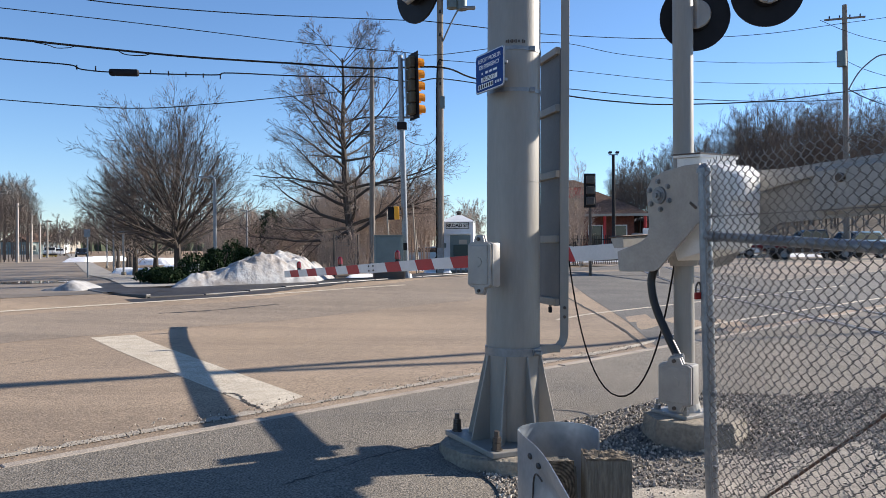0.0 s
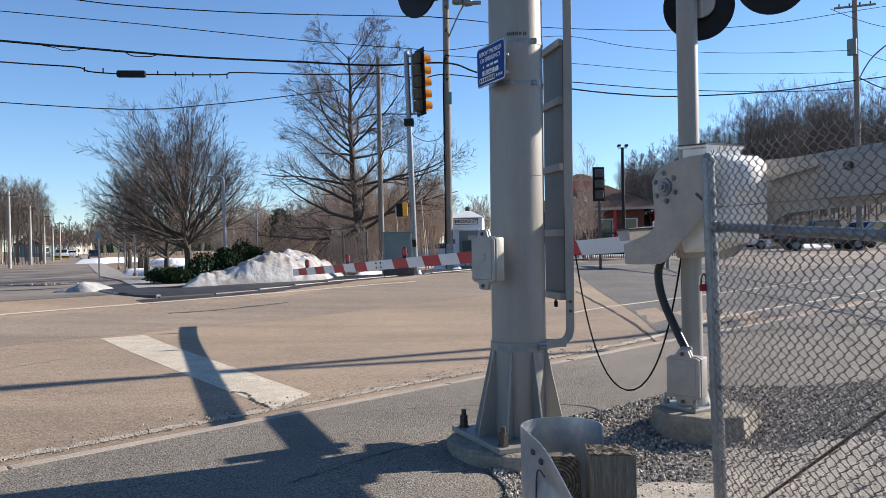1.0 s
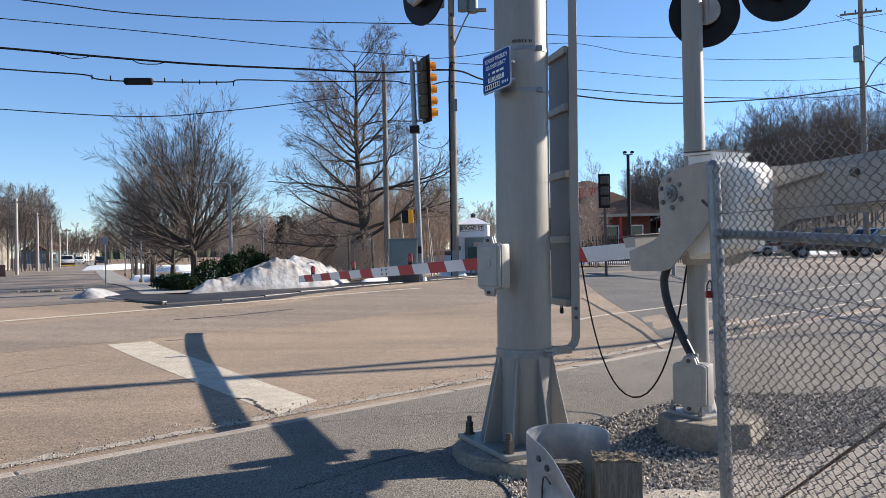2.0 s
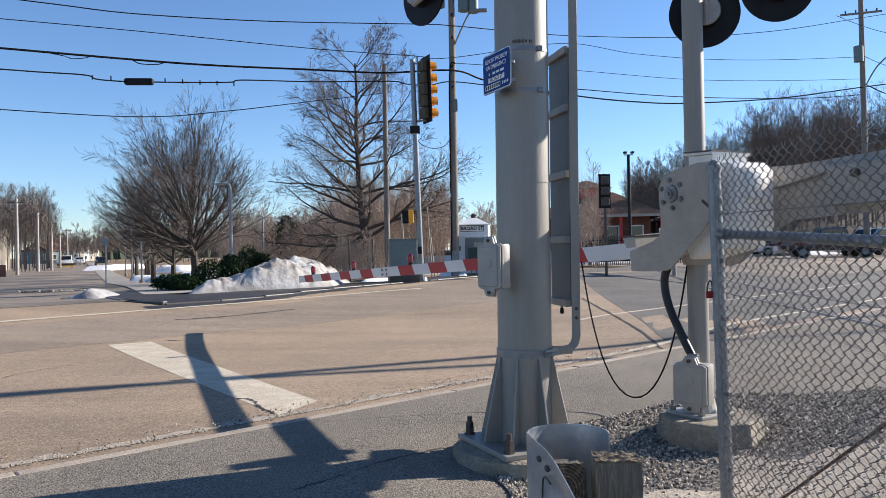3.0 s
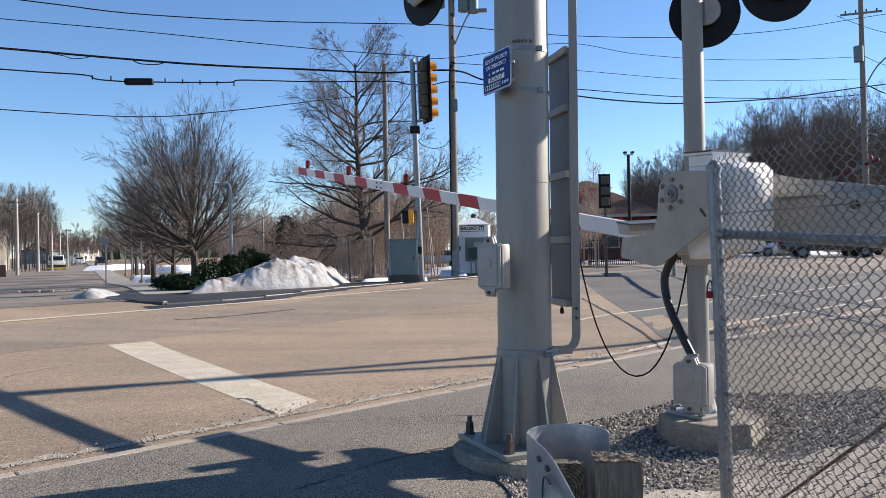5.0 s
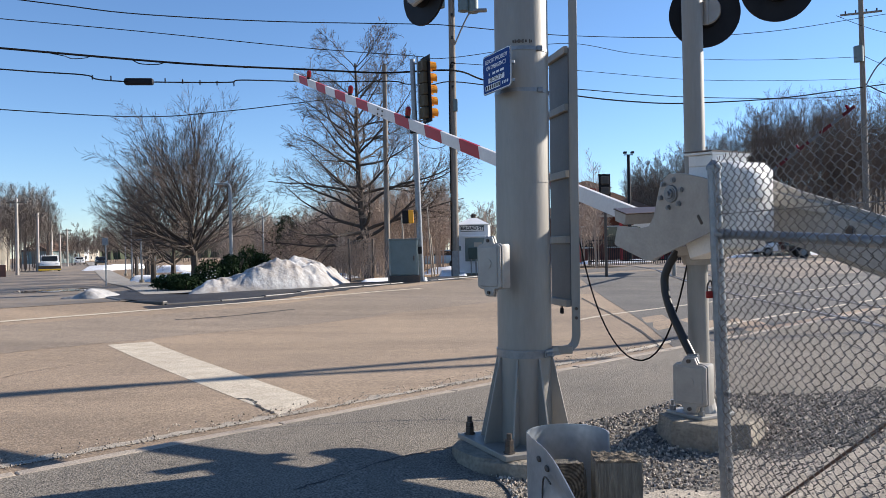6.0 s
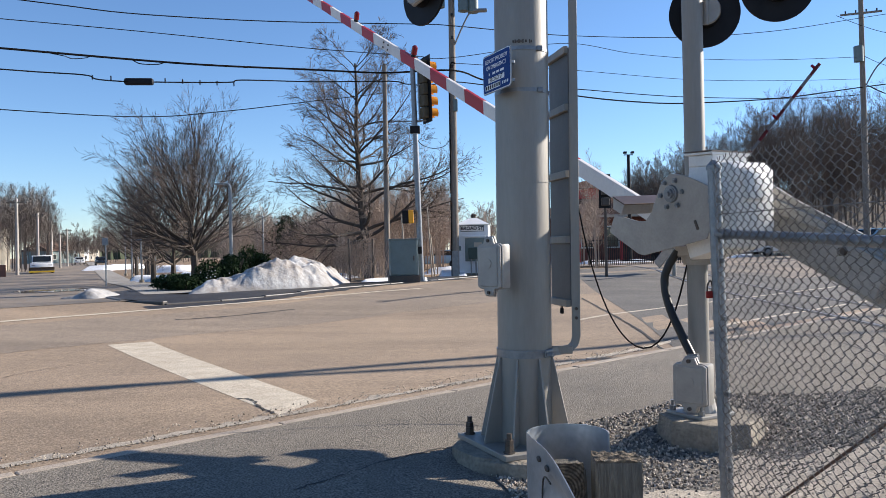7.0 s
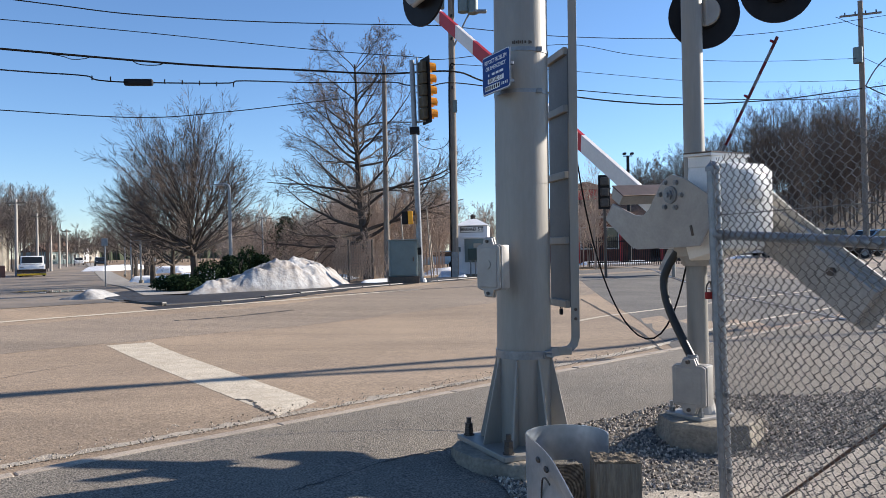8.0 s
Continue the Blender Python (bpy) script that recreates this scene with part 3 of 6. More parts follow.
def junction_box(name, m, w, h, d, label):
    """Local -y is the front cover."""
    t = thing(name, m, label, "junction box")
    bm = bmesh.new()
    box(bm, (0, d * 0.5, 0), (w * 0.94, d * 0.62, h * 0.74), 0.012)
    part("body", bm, M_ALU, t, smooth=True)
    bm = bmesh.new()
    prism(bm, casting_outline(w * 1.04, h), d * 0.08, d * 0.20, 0.004)
    part("flange", bm, M_ALU, t)
    bm = bmesh.new()
    prism(bm, casting_outline(w, h * 0.97), -d * 0.06, d * 0.06, 0.005)
    box(bm, (0, -d * 0.06, 0), (w * 0.78, 0.012, h * 0.66), 0.005)
    part("cover", bm, M_ALU, t)
    for s in (-1, 1):
        bm = bmesh.new()
        cyl(bm, (0, -d * 0.02, s * h * 0.43), (0, -d * 0.14, s * h * 0.43), w * 0.06, seg=6)
        part("cover_bolt", bm, M_DARKST, t)
    bm = bmesh.new()
    cyl(bm, (0, -d * 0.06 - 0.006, h * 0.05), (0, -d * 0.06 - 0.010, h * 0.05), w * 0.16, seg=8)
    part("cast_mark", bm, M_ALU, t)
    return t


def blue_sign():
    a, b = Vector((0.280, 4.87)), Vector((0.425, 4.555))
    c = (a + b) / 2
    ang = math.degrees(math.atan2(b.y - a.y, b.x - a.x))
    t = thing("emergency_sign", pose(c.x, c.y, 2.385, 0, 0, ang), "blue emergency notice sign with white lettering on the mast", "sign")
    bm = bmesh.new()
    pts = []
    for cx, cz, a0 in ((0.155, 0.10, 0), (-0.155, 0.10, 90), (-0.155, -0.10, 180), (0.155, -0.10, 270)):
        for k in range(5):
            an = radians(a0 + 22.5 * k)
            pts.append((cx + 0.022 * math.cos(an), cz + 0.022 * math.sin(an)))
    prism(bm, pts, 0, 0.004)
    part("plate", bm, M_GALV, t)
    bm = bmesh.new()
    prism(bm, [(x * 0.975, z * 0.96) for x, z in pts], -0.002, -0.0005)
    part("border", bm, M_LETTER, t)
    bm = bmesh.new()
    prism(bm, [(x * 0.95, z * 0.925) for x, z in pts], -0.004, -0.0025)
    part("face", bm, M_BLUE, t)
    for z in (0.055, -0.055):
        bm = bmesh.new()
        box(bm, (0.03, 0.05, z), (0.04, 0.10, 0.02), 0.003)
        part("bracket", bm, M_GALV, t)

    def words(s, x, z, size, material, y=-0.0045, sx=1.0):
        cu = bpy.data.curves.new("lettering", "FONT")
        cu.body, cu.size, cu.align_x, cu.align_y, cu.extrude = s, size, "CENTER", "CENTER", 0.0004
        cu.offset = 0.0
        cu.materials.append(material)
        o = link("lettering", cu, t)
        o.location, o.rotation_euler, o.scale = (x, y, z), (math.pi / 2, 0, 0), (sx, 1, 1)
    words("REPORT PROBLEM", 0, 0.076, 0.037, M_LETTER, sx=0.92)
    words("OR EMERGENCY", 0, 0.036, 0.037, M_LETTER, sx=0.92)
    for k, w in enumerate((0.012, 0.034, 0.034, 0.045)):
        bm = bmesh.new()
        box(bm, (-0.092 + 0.049 * k + w * 0.4, -0.0045, -0.004), (w, 0.001, 0.014))
        part("number_bar", bm, M_LETTER, t)
    bm = bmesh.new()
    box(bm, (0, -0.0048, -0.043), (0.20, 0.001, 0.030))
    box(bm, (-0.045, -0.0048, -0.084), (0.19, 0.001, 0.030))
    part("white_field", bm, M_LETTER, t)
    words("BROAD ST", 0, -0.043, 0.038, M_BLACK, -0.0058, 0.92)
    bm = bmesh.new()
    for k in range(7):
        box(bm, (-0.125 + 0.027 * k, -0.0056, -0.084), (0.016, 0.0008, 0.022))
    part("code_bars", bm, M_BLACK, t)
    bm = bmesh.new()
    for k in range(4):
        box(bm, (0.078 + 0.021 * k, -0.0048, -0.084), (0.009, 0.001, 0.017))
    part("mark_bars", bm, M_LETTER, t)


def foundation(name, m, r, h, label, seg=10, jag=0.03, seed=1):
    rr = random.Random(seed)
    bm = bmesh.new()
    rings = []
    for z, k in ((-0.22, 1.08), (h * 0.55, 1.0), (h * 0.93, 0.97), (h, 0.93)):
        rings.append([bm.verts.new((r * k * (1 + rr.uniform(-jag, jag)) * math.cos(2 * math.pi * i / seg + 0.3), r * k * (1 + rr.uniform(-jag, jag)) * math.sin(2 * math.pi * i / seg + 0.3), z + rr.uniform(-0.006, 0.006))) for i in range(seg)])
    for a, b in zip(rings, rings[1:]):
        for i in range(seg):
            bm.faces.new((a[i], a[(i + 1) % seg], b[(i + 1) % seg], b[i]))
    bm.faces.new(rings[-1])
    bm.faces.new(rings[0][::-1])
    ob = part(name, bm, M_CONC, None)
    ob.matrix_world = m
    return tagged(ob, label, "foundation")


signal_mast()
foundation("mast_foundation", pose(0.512, 4.95, 0), 0.47, 0.036, "rough weathered concrete footing under the mast", 16, 0.04, 3)
jm = (0.278, 4.640, 1.188)
junction_box("mast_junction_box", pose(*jm, 0, 0, -46), 0.185, 0.365, 0.12, "grey cast-metal junction box on the mast")
blue_sign()


# ---- crossing signal discs ----
def flasher(m, name, r, label, stem, hood=True):
    """Local -y faces out of the back; a black disc with a lamp housing behind it."""
    t = thing(name, m, label, "crossing signal", "crossing flashers")
    bm = bmesh.new()
    cyl(bm, (0, 0.012, 0), (0, -0.006, 0), r, r, 48)
    part("background_disc", bm, M_BLACK, t)
    bm = bmesh.new()
    cyl(bm, (0, -0.006, 0), (0, -0.075, 0), 0.115, 0.105, 32)
    part("housing", bm, M_BLACK, t, smooth=True)
    bm = bmesh.new()
    cyl(bm, (0, -0.075, 0), (0, -0.09, 0), 0.108, 0.10, 32)
    part("housing_cover", bm, M_ALU, t, "silver cast cover", smooth=True)
    if hood:
        bm = bmesh.new()
        cyl(bm, (0, 0.012, 0), (0, 0.30, 0.03), 0.155, 0.16, 32, caps=False)
        part("hood", bm, M_BLACK, t)
    bm = bmesh.new()
    cyl(bm, (0, 0.02, 0), (0, 0.04, 0), 0.15, 0.14, 32)
    part("lens", bm, M_LED, t)
    bm = bmesh.new()
    tube(bm, [(0, -0.06, -0.08), (0.0, -0.09, -0.11), stem], 0.02, 8)
    part("arm_stem", bm, M_ALU, t)
    return t


flasher(pose(1.985, 5.72, 3.015, 0, 0, -12), "crossing_flasher", 0.255, "black round crossing flasher seen from behind", (0.0, -0.10, 0.45))
flasher(pose(2.46, 5.55, 3.15, 0, 0, -14), "crossing_flasher", 0.255, "black round crossing flasher seen from behind", (0.0, -0.09, 0.45))
flasher(pose(-0.094, 5.25, 3.07, 0, 0, -52), "crossing_flasher", 0.235, "black round crossing flasher beside the mast", (0.42, -0.03, 0.02), False)


# ---- crossing gate ----
PIV_H = 1.649
UDIR = math.degrees(math.atan2(0.8719, -0.4897))
gate = thing("crossing_gate", pose(1.839, 5.560, 0, 0, 0, UDIR), "railway crossing gate with a red and white striped arm", "crossing gate")
# the gate's own space: +x along the lowered arm, +y towards the near side plate
gx, gy = -0.094, 0.337


def build_gate():
    bm = bmesh.new()
    cyl(bm, (0, 0, 0.08), (0.0, 0.0, 3.9), 0.073, 0.073, 28)
    part("pole", bm, M_MAST, gate, smooth=True)
    bm = bmesh.new()
    cyl(bm, (0, 0, 0.065), (0, 0, 0.09), 0.17, 0.17, 24)
    box(bm, (0, 0, 0.078), (0.34, 0.34, 0.026), 0.006)
    cyl(bm, (0, 0, 0.09), (0, 0, 0.22), 0.12, 0.09, 24)
    part("base_casting", bm, M_ALU, gate)
    for sx in (-1, 1):
        for sy in (-1, 1):
            bm = bmesh.new()
            cyl(bm, (sx * 0.135, sy * 0.135, 0.09), (sx * 0.135, sy * 0.135, 0.125), 0.024, seg=6)
            cyl(bm, (sx * 0.135, sy * 0.135, 0.125), (sx * 0.135, sy * 0.135, 0.165), 0.012, seg=10)
            part("anchor_nut", bm, M_GALV, gate)
    # mechanism housing behind the pole
    x0 = gx
    bm = bmesh.new()
    prism(bm, [(x0 - 0.03, PIV_H + 0.21), (x0 - 0.38, PIV_H + 0.19), (x0 - 0.44, PIV_H + 0.14), (x0 - 0.44, PIV_H - 0.26), (x0 - 0.36, PIV_H - 0.38), (x0 - 0.02, PIV_H - 0.46), (x0 + 0.03, PIV_H - 0.30)], -0.17, 0.21, 0.03)
    part("mechanism_case", bm, M_WHITE, gate, smooth=True)
    bm = bmesh.new()
    prism(bm, [(x0 - 0.02, PIV_H + 0.262), (x0 - 0.26, PIV_H + 0.25), (x0 - 0.26, PIV_H + 0.268), (x0 - 0.02, PIV_H + 0.28)], -0.16, 0.23, 0.004)
    part("lid", bm, M_WHITE, gate)
    bm = bmesh.new()
    prism(bm, [(x0 - 0.015, PIV_H + 0.281), (x0 - 0.265, PIV_H + 0.269), (x0 - 0.265, PIV_H + 0.278), (x0 - 0.015, PIV_H + 0.290)], -0.165, 0.235, 0.002)
    part("lid_edge", bm, M_LID, gate, "dark weathered lid edge")
    bm = bmesh.new()
    prism(bm, [(x0 - 0.04, PIV_H + 0.18), (x0 - 0.25, PIV_H + 0.17), (x0 - 0.25, PIV_H + 0.25), (x0 - 0.04, PIV_H + 0.262)], -0.15, 0.215, 0.01)
    part("case_neck", bm, M_WHITE, gate)
    bm = bmesh.new()
    box(bm, (x0 - 0.44, 0.05, PIV_H + 0.03), (0.10, 0.20, 0.20), 0.03)
    part("motor_cover", bm, M_WHITE, gate, smooth=True)
    bm = bmesh.new()
    cyl(bm, (0, 0, PIV_H - 0.50), (0, 0, PIV_H - 0.42), 0.095, 0.12, 24)
    box(bm, (-0.02, 0, PIV_H - 0.40), (0.26, 0.24, 0.08), 0.012)
    part("pole_clamp", bm, M_ALU, gate)
    # conduit from the case down to the base box
    bm = bmesh.new()
    pts = curve_pts([(0.09, 0.10, PIV_H - 0.40), (0.145, 0.145, PIV_H - 0.52), (0.165, 0.16, PIV_H - 0.63), (0.115, 0.17, PIV_H - 0.80), (0.0, 0.17, PIV_H - 1.0), (-0.10, 0.17, 0.50)], 10)
    tube(bm, pts, 0.030, 12)
    part("conduit", bm, M_CONDUIT, gate, "black flexible conduit", smooth=True)
    bm = bmesh.new()
    cyl(bm, (-0.10, 0.17, 0.46), (-0.10, 0.17, 0.52), 0.042, seg=16)
    cyl(bm, (-0.10, 0.17, 0.50), (-0.10, 0.17, 0.53), 0.038, seg=8)
    part("conduit_fitting", bm, M_GALV, gate)
    bm = bmesh.new()
    cyl(bm, (0.0, 0, 3.48), (0.02, -0.62, 3.50), 0.024, seg=12)
    part("cross_arm", bm, M_ALU, gate)


def build_arm():
    """The moving arm: an empty at the pivot, +x along the arm, with the parts in its space."""
    arm = new("gate_arm")
    arm.empty_display_size = 0.1
    arm.parent = gate
    arm["label"] = "red and white striped moving arm"
    y = -0.367
    OFF = -0.369

    def half(s):
        if s > 5.60:
            return 0.058 + (9.1 - s) * 0.0012
        return 0.063 + (5.6 - s) * 0.0006
    reds = [8.607 - 0.813 * k for k in range(4)] + [4.905 - 0.828 * k for k in range(5)]
    lean = 0.035

    def block(name, s0, s1, m, t0=True, t1=True):
        bm = bmesh.new()
        a0, a1, b0, b1 = half(s0), half(s1), lean if t0 else 0, lean if t1 else 0
        prism(bm, [(s0 - b0, OFF - a0), (s1 - b1, OFF - a1), (s1 + b1, OFF + a1), (s0 + b0, OFF + a0)], y - 0.024, y + 0.024, 0.003)
        part(name, bm, m, arm)
    cuts = sorted(reds)
    s = 0.30
    for c in cuts:
        block("white_stripe", s, c - 0.203, M_ARMW, s > 0.5)
        block("red_stripe", c - 0.203, c + 0.203, M_ARMR)
        s = c + 0.203
    block("white_stripe", s, 9.12, M_ARMW, True, False)
    for sx in (5.48, 5.62):
        for dz in (-0.03, 0.03):
            bm = bmesh.new()
            cyl(bm, (sx, y + 0.024, OFF + dz), (sx, y + 0.036, OFF + dz), 0.012, seg=6)
            part("splice_bolt", bm, M_DARKST, arm)
    for sl in (8.42, 6.66, 4.80):
        lamp = bmesh.new()
        z = OFF + half(sl)
        cyl(lamp, (sl, y, z), (sl, y, z + 0.03), 0.035, 0.03, 12)
        base = part("lamp_base", lamp, M_BLACK, arm)
        bm = bmesh.new()
        cyl(bm, (sl, y, z + 0.03), (sl, y, z + 0.115), 0.037, 0.037, 16)
        cyl(bm, (sl, y, z + 0.115), (sl, y, z + 0.14), 0.037, 0.015, 16)
        part("arm_lamp", bm, M_LED, arm, "red warning lamp", smooth=True)
    # near side plate
    bm = bmesh.new()
    plate = [(0.122, -0.20), (0.122, 0.0), (0.105, 0.07), (0.065, 0.125), (-0.05, 0.16), (-0.24, 0.175), (-0.36, 0.17), (-0.40, 0.10), (-0.40, -0.15), (-0.34, -0.20), (0.065, -0.515), (0.12, -0.53),
             (0.36, -0.525), (0.452, -0.52), (0.462, -0.51), (0.462, -0.372), (0.22, -0.315), (0.15, -0.28)]
    near = [(x, z) for x, z in plate]
    prism(bm, near, -0.012, 0.004, 0.003)
    part("near_side_plate", bm, M_ALU, arm)
    bm = bmesh.new()
    tail = [(0.115, 0.10), (0.07, 0.165), (-0.05, 0.16), (-0.45, 0.125), (-1.26, 0.12), (-1.32, 0.07), (-1.32, -0.20), (-1.26, -0.25), (-0.40, -0.25), (-0.20, -0.34), (0.07, -0.525), (0.17, -0.545),
            (0.345, -0.52), (0.415, -0.475), (0.415, -0.375), (0.19, -0.345), (0.135, -0.30), (0.115, -0.24)]
    prism(bm, tail, -0.735, -0.715, 0.003)
    part("far_side_plate", bm, M_TAIL, arm)
    for k in range(3):
        bm = bmesh.new()
        box(bm, (-1.00, -0.698 + 0.034 * k, -0.065), (0.50, 0.03, 0.32 - 0.03 * k), 0.008)
        part("counterweight", bm, M_TAIL, arm)
    bm = bmesh.new()
    cyl(bm, (-0.95, -0.61, 0.0), (-0.95, -0.58, 0.0), 0.03, seg=6)
    part("weight_bolt", bm, M_DARKST, arm)
    bm = bmesh.new()
    prism(bm, [(-0.30, 0.08), (-0.74, 0.10), (-0.74, 0.04), (-0.30, -0.02)], -0.70, -0.66, 0.006)
    part("stiffener", bm, M_TAIL, arm)
    # hub
    bm = bmesh.new()
    cyl(bm, (0, 0.004, 0), (0, 0.018, 0), 0.062, 0.058, 28)
    cyl(bm, (0, 0.018, 0), (0, 0.022, 0), 0.046, 0.046, 28)
    cyl(bm, (0, 0.02, 0), (0, 0.036, 0), 0.036, 0.034, 6)
    cyl(bm, (0, 0.03, 0), (0, 0.055, 0), 0.018, 0.016, 14)
    cyl(bm, (0, -0.75, 0), (0, -0.01, 0), 0.035, 0.035, 18)
    part("hub", bm, M_GALV, arm)
    for k in range(6):
        a = radians(60 * k + 28)
        bm = bmesh.new()
        cyl(bm, (0.098 * math.cos(a), 0.004, 0.098 * math.sin(a)), (0.098 * math.cos(a), 0.020, 0.098 * math.sin(a)), 0.019, seg=6)
        cyl(bm, (0.098 * math.cos(a), 0.018, 0.098 * math.sin(a)), (0.098 * math.cos(a), 0.028, 0.098 * math.sin(a)), 0.010, seg=10)
        part("hub_bolt", bm, M_GALV, arm)
    bm = bmesh.new()
    box(bm, (0, 0, 0), (0.07, 0.010, 0.020), 0.004, pose(-0.29, 0.005, -0.10, 0, -42, 0))
    part("slot", bm, M_DARKST, arm)
    # channel bridging the plates, which carries the arm
    bm = bmesh.new()
    prism(bm, [(0.40, -0.345), (0.50, -0.345), (0.53, -0.275), (0.53, -0.268), (0.40, -0.268)], -0.70, -0.002, 0.003)
    part("arm_channel", bm, M_ALU, arm)
    bm = bmesh.new()
    box(bm, (0.465, -0.35, -0.261), (0.145, 0.71, 0.010), 0.003)
    part("channel_top", bm, M_LID, arm, "dark brown channel top")
    bm = bmesh.new()
    cyl(bm, (0.62, y + 0.024, OFF), (0.62, y + 0.045, OFF), 0.02, seg=6)
    part("arm_bolt", bm, M_DARKST, arm)
    return arm


build_gate()
gate_arm = build_arm()
foundation("gate_foundation", pose(1.895, 5.53, 0, 0, 0, 10), 0.36, 0.066, "pale concrete footing under the crossing gate", 8, 0.02, 7)
jb = (1.715, 5.330, 0.326)
junction_box("base_junction_box", pose(jb[0] - 0.02, jb[1], jb[2] - 0.005, 0, 0, -44), 0.245, 0.385, 0.17, "grey cast-metal junction box at the gate pole base")


# ---- chain link fence ----
FP, FD = Vector((1.295, 3.60)), Vector((0.122, -0.9925)).normalized()
FLEN = 2.6


def fence():
    t = thing("chain_link_fence", pose(FP.x + 0.016, FP.y, 0, 0, 0, math.degrees(math.atan2(FD.y, FD.x))) @ pose(0, 0, 0, 1.2, 0, 0), "galvanised chain-link fence with a mid rail", "fence")
    for x, r in ((0.0, 0.030), (FLEN, 0.030)):
        bm = bmesh.new()
        cyl(bm, (x, 0, -0.16), (x, 0, 1.655), r, r, 20)
        post = part("post", bm, M_GALV, t, smooth=True)
        bm = bmesh.new()
        cyl(bm, (x, 0, 1.645), (x, 0, 1.665), 0.036, 0.036, 20)
        cyl(bm, (x, 0, 1.665), (x, 0, 1.69), 0.034, 0.012, 20)
        part("post_cap", bm, M_GALV, post, smooth=True)
    bm = bmesh.new()
    cyl(bm, (0.03, 0, 1.345), (FLEN, 0, 1.225), 0.021, 0.021, 16)
    part("rail", bm, M_GALV, t, smooth=True)
    bm = bmesh.new()
    cyl(bm, (0.02, 0, 1.345), (0.11, 0, 1.34), 0.026, 0.026, 16)
    part("rail_cup", bm, M_GALV, t, smooth=True)
    bm = bmesh.new()
    box(bm, (0.045, -0.022, 0.86), (0.018, 0.006, 1.62), 0.002)
    part("tension_bar", bm, M_GALV, t)
    for z in (0.25, 0.60, 0.95, 1.22, 1.50):
        bm = bmesh.new()
        cyl(bm, (0, 0, z - 0.011), (0, 0, z + 0.011), 0.0335, 0.0335, 18)
        box(bm, (0.042, 0, z), (0.03, 0.012, 0.022), 0.003)
        part("tension_band", bm, M_GALV, t)
    bm = bmesh.new()
    cyl(bm, (0.10, 0.03, 0.01), (1.75, 0.03, 1.17), 0.0062, seg=8)
    part("truss_rod", bm, mat("rusty_rod", (0.14, 0.085, 0.06), (0.08, 0.05, 0.04), 30, 0.8), t, "rusty diagonal rod")
    bm = bmesh.new()
    cyl(bm, (0.04, -0.006, 1.435), (FLEN, -0.006, 1.41), 0.0025, seg=6)
    part("tie_wire", bm, M_CHAIN, t)
    # woven mesh: each wire runs in a zigzag and hooks the next
    P, Q, r = 0.058, 0.050, 0.0019
    segs = []
    n, rows, fine = int((FLEN - 0.05) / (P / 2)), 66, 4
    wob = random.Random(9)
    for i in range(n):
        x = 0.045 + (i + 0.5) * P / 2
        side = 1 if i % 2 else -1
        pts = []
        for j in range(rows * fine + 1):
            u = j / fine
            ph = math.pi * u
            tri = 2 / math.pi * math.asin(math.sin(ph + math.pi / 2))
            sway = 0.8 * tri + 0.2 * math.cos(ph)
            z = 0.03 + u * Q / 2 + 0.006 * math.sin(x * 9.0) + 0.003 * math.sin(x * 23 + u)
            px = x + side * sway * (P / 4 + 0.0075) + 0.007 * math.sin(z * 6 + x * 3)
            pts.append((px, -0.027 + 0.0042 * math.sin(ph + 0.6), z))
        # twisted barb ends at the top
        e = pts[-1]
        pts.append((e[0] + side * 0.006, e[1], e[2] + 0.014 + wob.uniform(-0.004, 0.004)))
        for a, b in zip(pts, pts[1:]):
            segs.append((*a, *b, r, r))
    me = tubes_mesh("wire_mesh", segs, 5, M_CHAIN)
    link("wire_mesh", me, t, "woven diamond wire mesh")
    pl = thing("padlock", pose(FP.x, FP.y, 0, 0, 0, math.degrees(math.atan2(FD.y, FD.x))), "small red padlock hanging on the fence post", "padlock")
    bm = bmesh.new()
    box(bm, (-0.01, -0.046, 1.06), (0.018, 0.036, 0.034), 0.005)
    part("body", bm, M_PADLOCK, pl)
    bm = bmesh.new()
    tube(bm, curve_pts([(-0.01, -0.058, 1.075), (-0.01, -0.056, 1.105), (-0.01, -0.042, 1.125), (-0.01, -0.034, 1.105), (-0.01, -0.034, 1.075)], 4), 0.004, 8)
    part("shackle", bm, M_DARKST, pl)


fence()


